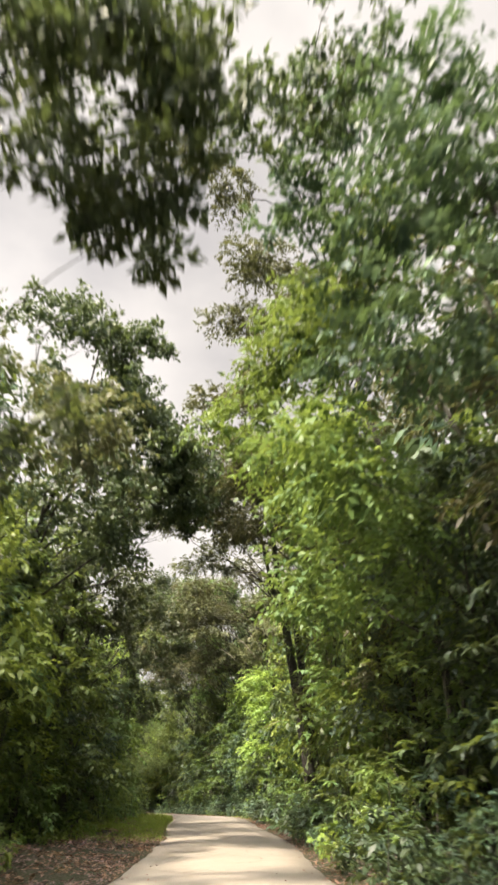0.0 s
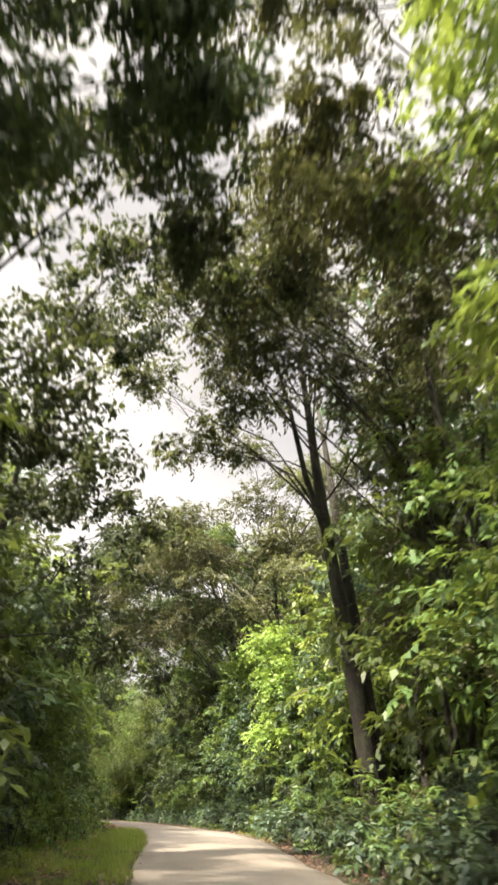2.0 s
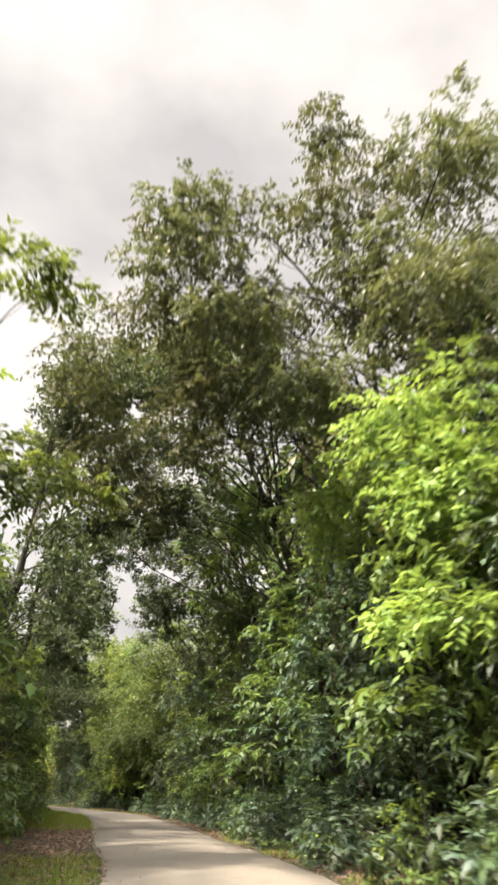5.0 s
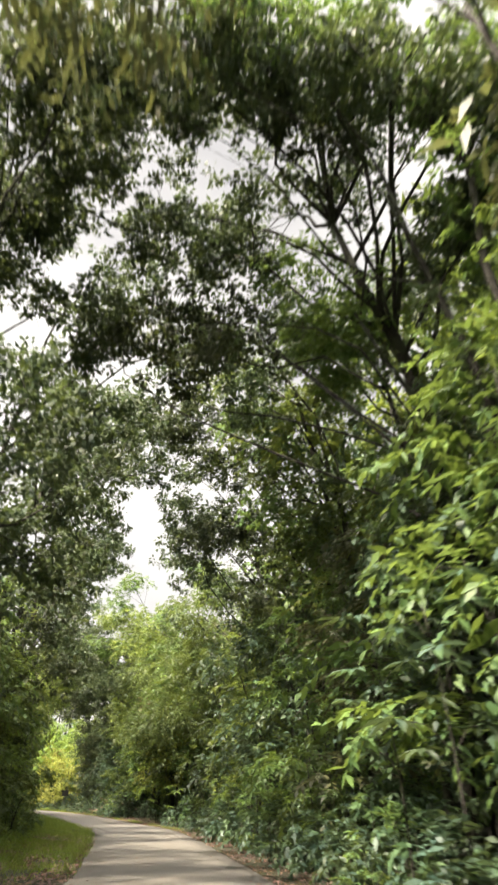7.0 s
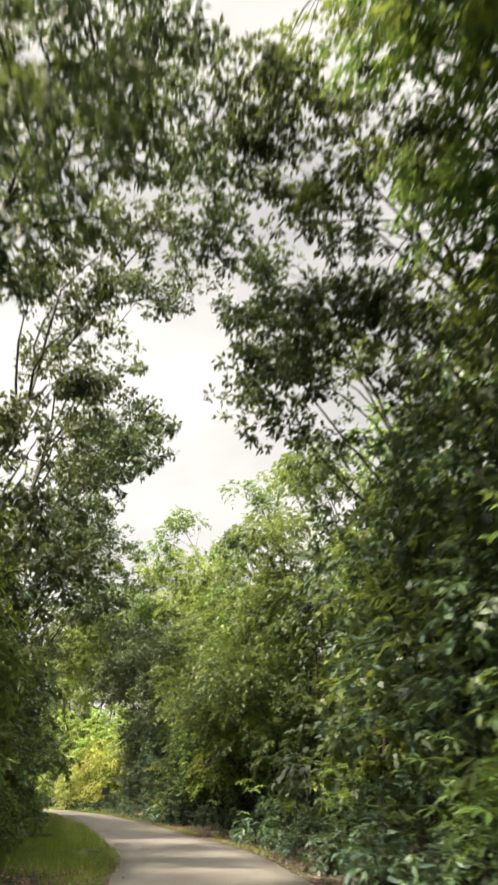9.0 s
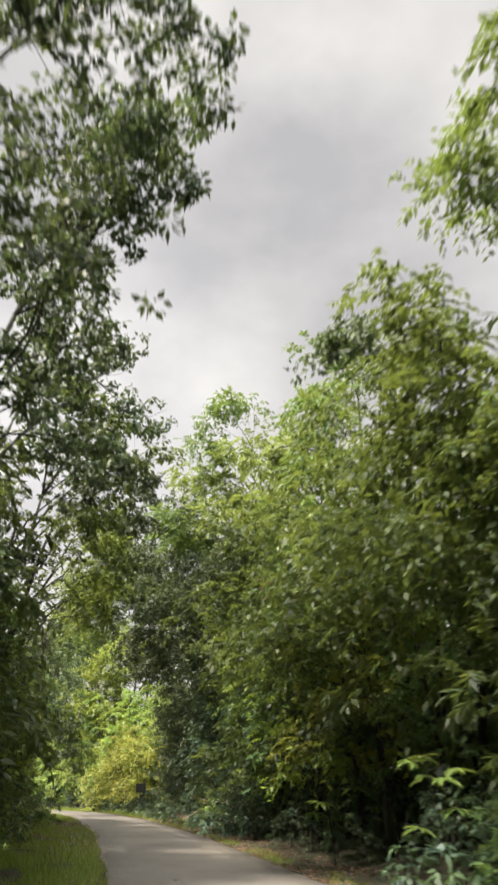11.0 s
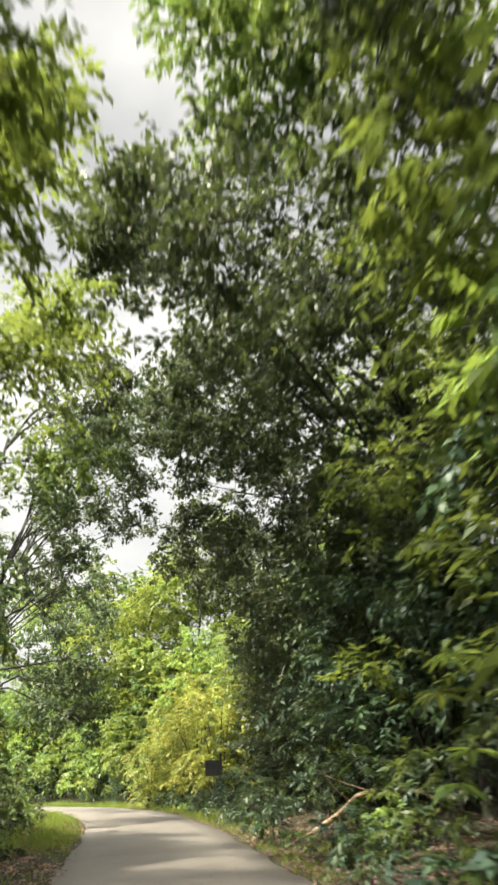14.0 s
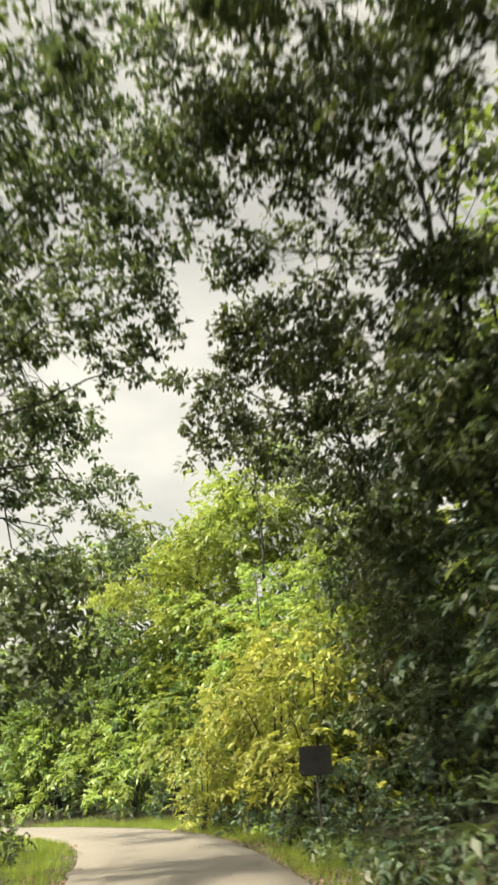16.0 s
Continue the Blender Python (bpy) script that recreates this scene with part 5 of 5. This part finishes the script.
bough_tree("overhanging tree with dark leaves on spreading boughs", 274, (6.6, 35.2), M_BACKLIT, 0.85, [(-2.7, 28.5, 13.2, 1.1), (-1.6, 28.9, 13.0, 1.1), (-0.6, 28.4, 13.3, 1.1), (-2.1, 30.1, 13.4, 1.0), (-3.4, 28.0, 13.4, 1.0), (0.2, 28.7, 13.0, 1.0), (-0.9, 31.0, 13.9, 0.9)], None)
bough_tree("tree at the bend with sunlight put into its yellow-green foliage colour", 273, (-40.4, 146.0), M_SUNNY, 1.00, [(-36.2, 141.8, 10.0, 1.5), (-33.9, 143.3, 11.6, 1.5), (-37.7, 141.6, 8.0, 1.5), (-34.8, 142.8, 8.6, 1.5), (-32.6, 143.5, 9.0, 1.5), (-36.2, 141.6, 6.3, 1.5), (-40.2, 141.5, 7.4, 1.5), (-31.7, 144.2, 11.4, 1.5)], None)


# ---- the bend, its sunlight put into the leaf colours ----
YEL = [make_shrub("thicket at the bend of the lane, sunlight put into its yellow-green colour", 151, 4.6, 1.3, 14, 40, 0.20, 0.09, M_SUN_YELLOW, "thicket", "thicket", 4, 0.1, 0.6),
       make_shrub("bush at the bend of the lane, sunlight put into its lime-green colour", 152, 3.0, 1.3, 11, 40, 0.20, 0.09, M_LIME, "bush", "shrub", 4, 0.1, 0.6)]
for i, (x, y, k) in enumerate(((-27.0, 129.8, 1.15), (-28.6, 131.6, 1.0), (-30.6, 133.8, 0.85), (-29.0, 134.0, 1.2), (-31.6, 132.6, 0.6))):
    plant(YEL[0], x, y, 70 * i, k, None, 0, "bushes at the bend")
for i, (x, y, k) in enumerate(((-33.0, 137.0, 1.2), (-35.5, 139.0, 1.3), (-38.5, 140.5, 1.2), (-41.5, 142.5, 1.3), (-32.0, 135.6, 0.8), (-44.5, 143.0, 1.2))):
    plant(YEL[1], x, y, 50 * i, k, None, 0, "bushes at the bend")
for i, (x, y, k) in enumerate(((-36.0, 143.0, 1.2), (-32.0, 141.0, 1.25), (-41.0, 147.0, 1.3), (-46.0, 148.0, 1.2))):
    plant(FRONT[2], x, y, 80 * i, k, None, 0, "trees along the lane")
for i, (x, y, k) in enumerate(((-31.0, 137.5, 0.95), (-34.5, 140.5, 1.0), (-38.5, 143.5, 1.05), (-42.5, 145.5, 1.0), (-28.0, 135.0, 0.9), (-47.0, 145.0, 1.0), (-50.5, 146.5, 1.0))):
    plant(CLAD[2 if i % 2 == 0 else 1], x, y, 47 * i, k, None, 0, "creeper-hung trees along the lane")
for i, (x, y, k) in enumerate(((-25.5, 132.0, 0.95), (-23.3, 129.5, 1.0), (-29.5, 139.5, 1.1), (-34.0, 145.0, 1.15))):
    plant(CLAD[0 if i % 2 == 0 else 4], x, y, 61 * i, k, None, 0, "creeper-hung trees along the lane")


# ---- the wood behind ----
def far_woods(label, seed, n, material):
    """Many trees in the depth of the wood on both sides: trunks and loose crowns, joined."""
    rng = np.random.default_rng(seed)
    spots = []
    while len(spots) < n:
        best, far = None, -1.0
        for _ in range(5):
            x, y = on_road(rng.uniform(-45, 215), rng.choice((-1, 1)) * rng.uniform(19, 74))[:2]
            gap = min((abs(x - a) + abs(y - b) for a, b in spots), default=1e3)
            if gap > far and off_road(x, y) > 18:
                best, far = (x, y), gap
        if best:
            spots.append(best)
    spots = np.array(spots)
    z = lifted(spots[:, 0], spots[:, 1])
    tall = rng.uniform(7.5, 11.0, n)
    centres, radius, verts, faces = [], [], [], []
    for (x, y), g, h in zip(spots, z, tall):
        lean = rng.normal(0, 0.5, 2)
        for k in range(10):
            f = (k + rng.uniform(0, 1)) / 10
            a, out = k * 2.4 + x, rng.uniform(0.3, 2.2) * (1 - 0.5 * f)
            centres.append((x + lean[0] * f + out * math.cos(a), y + lean[1] * f + out * math.sin(a), g + h * (0.22 + 0.76 * f)))
            radius.append(rng.uniform(0.6, 1.2))
        o = len(verts)
        for f, r in ((0, 0.15), (0.5, 0.1), (0.95, 0.03)):
            for k in range(4):
                verts.append((x + lean[0] * f + r * math.cos(1.57 * k), y + lean[1] * f + r * math.sin(1.57 * k), g - 0.2 + h * f))
        faces += [(o + 4 * i + k, o + 4 * i + (k + 1) % 4, o + 4 * i + 4 + (k + 1) % 4, o + 4 * i + 4 + k) for i in (0, 1) for k in range(4)]
    b, d = clumps(rng, centres, radius, n * 110)
    v, f = leaves(rng, b, d, 0.85, 0.42)
    me = raw_mesh("far_woods", np.concatenate([v, np.array(verts)]), np.concatenate([f, np.array(faces) + len(v)]), material)
    me.materials.append(M_BARK)
    slot = np.zeros(len(me.polygons), np.int32)
    slot[len(f):] = 1
    me.polygons.foreach_set("material_index", slot)
    return tagged(new("far_woods", me), label, "woods", kind="stuff")


# ---- verge: grass and fallen leaves ----
def scatter(rng, n, zones):
    """Random places in strips (s from, s to, d from, d to), in proportion to their area."""
    area = np.array([(b - a) * (q - p) for a, b, p, q in zones])
    k = rng.choice(len(zones), n, p=area / area.sum())
    z = np.array(zones)[k]
    s = z[:, 0] + (z[:, 1] - z[:, 0]) * rng.uniform(0, 1, n) + rng.normal(0, 1.2, n)
    d = z[:, 2] + (z[:, 3] - z[:, 2]) * rng.uniform(0, 1, n)
    d += np.sign(d) * np.abs(rng.normal(0, 0.22, n))
    x, y = np.interp(s, ROAD_S, ROAD[:, 0]), np.interp(s, ROAD_S, ROAD[:, 1])
    tx, ty = np.interp(s + 0.5, ROAD_S, ROAD[:, 0]) - x, np.interp(s + 0.5, ROAD_S, ROAD[:, 1]) - y
    h = np.hypot(tx, ty)
    return x + ty / h * d, y - tx / h * d


def lifted(x, y):
    return np.concatenate([lift(x[i:i + 4000], y[i:i + 4000]) for i in range(0, len(x), 4000)])


far_woods("deep dark green forest behind the roadside trees", 301, 430, M_DARK)
far_woods("deep mid-green forest behind the roadside trees", 302, 430, M_MID)


def ground_cover(label, seed, n, material):
    """Broad low leaves over the forest floor, thick and thin by patches."""
    rng = np.random.default_rng(seed)
    x, y = scatter(rng, n, [(-40, 210, 9, 74), (-40, 210, -74, -9)])
    thick = np.array([noise.noise(Vector((a * 0.11, b * 0.11, seed))) for a, b in zip(x, y)]) > -0.25
    x, y = x[thick], y[thick]
    near = np.array([off_road(a, b) > 7 for a, b in zip(x, y)])
    x, y = x[near], y[near]
    base = np.stack([x, y, lifted(x, y) + rng.uniform(0.02, 0.35, len(x))], 1)
    a = rng.uniform(0, 2 * math.pi, len(x))
    v, f = leaves(rng, base, np.stack([np.cos(a), np.sin(a), np.full(len(x), 0.4)], 1), 0.9, 0.5, 0.3)
    return tagged(new("ground_cover", raw_mesh("ground_cover", v, f, material)), label, "undergrowth", kind="stuff")


ground_cover("low dark green undergrowth on the forest floor", 303, 22000, M_DARK)
ground_cover("low mid-green undergrowth on the forest floor", 304, 14000, M_MID)


def grass_patch(label, seed, n, zones, tall):
    rng = np.random.default_rng(seed)
    x, y = scatter(rng, n, zones)
    keep = np.array([noise.noise(Vector((a * 0.8, b * 0.8, seed))) for a, b in zip(x, y)]) > -0.22
    x, y = x[keep], y[keep]
    base = np.stack([x, y, lifted(x, y) - 0.01], 1)
    m = len(x)
    a = rng.uniform(0, 2 * math.pi, m)
    h = tall * rng.uniform(0.4, 1.2, m)
    side = np.stack([np.cos(a), np.sin(a), np.zeros(m)], 1) * 0.007
    b = rng.uniform(0, 2 * math.pi, m)
    tip = base + np.stack([np.cos(b) * h * 0.5, np.sin(b) * h * 0.5, h], 1)
    v = np.stack([base - side, base + side, tip], 1).reshape(-1, 3)
    ob = new("grass", raw_mesh("grass", v, np.arange(m * 3).reshape(-1, 3), M_GRASS))
    return tagged(ob, label, "grass", kind="stuff")


GRASS_L = [(24, 52, -4.4, -1.72), (66, 112, -4.8, -1.74), (118, 146, -3.8, -1.78)]
grass_patch("uneven green verge grass beside the lane", 5, 78000, GRASS_L, 0.2)
grass_patch("bright sunlit grass along the bend of the lane", 12, 15000, [(124, 150, 1.78, 3.6)], 0.22)
grass_patch("short yellow-green sunlit grass on the verge", 6, 16000, [(120, 150, 1.78, 3.0), (40, 60, 1.78, 2.4), (84, 118, 1.78, 2.2)], 0.13)


def litter(seed, n, zones, size):
    rng = np.random.default_rng(seed)
    x, y = scatter(rng, n, zones)
    dense = np.array([noise.noise(Vector((a * 0.6, b * 0.6, seed))) for a, b in zip(x, y)]) > -0.3
    x, y = x[dense], y[dense]
    z = lifted(x, y)
    on = np.array([off_road(a, b) < HALF + 0.05 for a, b in zip(x, y)])
    base = np.stack([x, y, np.where(on, 0.028 + dip(y), z + 0.012 + rng.uniform(0, 0.03, len(x)))], 1)
    a = rng.uniform(0, 2 * math.pi, len(x))
    v, f = leaves(rng, base, np.stack([np.cos(a), np.sin(a), np.full(len(x), 0.5)], 1) * 1.6, size, size * 0.5, 0.7, False, 0.9)
    return tagged(new("leaf_litter", raw_mesh("leaf_litter", v, f, M_DRY)), "dry reddish-brown fallen leaves strewn over the ground", "leaves", kind="stuff")


litter(7, 26000, [(0, 30, -4.6, -1.72), (46, 80, -4.4, -1.72), (98, 128, -4.6, -1.72), (30, 46, -4.4, -2.6)], 0.11)
litter(8, 15000, [(-2, 140, 1.68, 3.2)], 0.10)
litter(10, 5200, [(0, 140, -1.98, -1.62), (0, 140, 1.62, 1.98)], 0.07)
litter(11, 5000, [(104, 124, 2.0, 6.0)], 0.1)
litter(9, 900, [(0, 140, -1.75, 1.75)], 0.06)


# ---- fallen branches, post with panel, hanging dead leaves ----
def fallen(label, points, r0, material, side=()):
    fall = Vector((0, 0, float(dip(points[0][1]))))
    points = [Vector(p) + fall for p in points]
    side = [(Vector(a) + fall, Vector(b) + fall) for a, b in side]
    o = points[0]
    root = thing("fallen_branch", Matrix.Translation(o), label, "branch")
    rng = np.random.default_rng(int(abs(o.x * 10)))
    part("stem", mesh_of("stem", *tube([Vector(p) - o for p in points], [r0 * (1 - 0.6 * i / (len(points) - 1)) for i in range(len(points))], 9), material), root)
    for a, b in side:
        a, b = Vector(a) - o, Vector(b) - o
        m = (a + b) / 2 + Vector(rng.normal(0, 0.06, 3))
        part("twig", mesh_of("twig", *tube([a, m, b], [r0 * 0.35, r0 * 0.25, r0 * 0.1], 6), material), root)
    return root


fallen("bare light-brown fallen branch lying over low plants", [(-19.75, 113.95, 0.22), (-19.2, 113.9, 0.55), (-18.7, 113.2, 0.9), (-18.2, 112.6, 1.05), (-17.4, 112.2, 1.0), (-16.6, 112.3, 0.5)],
       0.062, M_LOG, [((-19.6, 113.95, 0.3), (-20.4, 113.7, -0.05)), ((-18.9, 113.5, 0.8), (-19.2, 112.7, 1.3)), ((-18.4, 112.8, 1.0), (-19.3, 112.4, 1.4))])
fallen("broken pale bough hanging in the tree tops", [(0.6, 50.0, 9.6), (-0.2, 49.9, 10.6), (-1.1, 49.8, 11.2), (-2.0, 49.8, 12.0)], 0.07, M_PALE, [((-1.1, 49.8, 11.2), (-1.0, 49.9, 9.9))])
# thin dead stems caught in the thickets
for stem in (((-1.5, 41.9, 8.66), (-0.95, 41.75, 8.27), (-0.4, 41.6, 7.76)),
             ((0.9, 37.7, 4.11), (1.4, 37.35, 4.32), (1.9, 37.0, 4.41)),
             ((-1.9, 52.3, 10.78), (-1.45, 52.35, 10.34), (-1.0, 52.4, 9.78)),
             ((-20.55, 115.66, 3.73), (-20.75, 115.7, 3.32), (-20.95, 115.72, 3.0)),
             ((-3.6, 67.9, 3.17), (-3.3, 67.55, 3.48), (-3.0, 67.2, 3.67))):
    fallen("thin pale dead stem caught in the thicket", stem, 0.016, M_PALE)


def black_sign(x, y, turn):
    root = thing("sign", pose(x, y, float(lift(x, y)[0]), 0, 0, turn), "black weathered rectangular sign panel on a thin post", "sign")
    bm = bmesh.new()
    bmesh.ops.create_cube(bm, size=1)
    bmesh.ops.scale(bm, vec=(0.62, 0.03, 0.52), verts=bm.verts)
    bmesh.ops.bevel(bm, geom=list(bm.edges), offset=0.012, segments=2, affect="EDGES")
    bmesh.ops.translate(bm, vec=(0, 0, 1.6), verts=bm.verts)
    me = bpy.data.meshes.new("panel")
    bm.to_mesh(me)
    me.materials.append(M_BLACK)
    panel = part("panel", me, root)
    for x in (-0.26, 0.26):
        for z in (1.4, 1.8):
            part("bolt", mesh_of("bolt", *tube([(x, -0.012, z), (x, -0.026, z)], [0.014, 0.012], 8), M_STEEL), panel)
    part("post", mesh_of("post", *tube([(0, 0.045, -0.3), (0, 0.045, 0.8), (0, 0.045, 1.75)], [0.028, 0.028, 0.028], 10), M_STEEL), root)
    for z in (1.45, 1.72):
        part("bracket", mesh_of("bracket", *tube([(-0.07, 0.03, z), (0.07, 0.03, z)], [0.018, 0.018], 6), M_STEEL), root)
    return root


black_sign(-25.7, 125.1, 19)

dead = make_shrub("hanging bundle of brown dead fronds", 161, 0.9, 0.4, 5, 60, 0.3, 0.07, M_DRY, "dead_fronds", "foliage", 2, 0.2, 0.35)
dead.matrix_basis = pose(-12.8, 97.4, 6.2 + float(dip(97.4)))
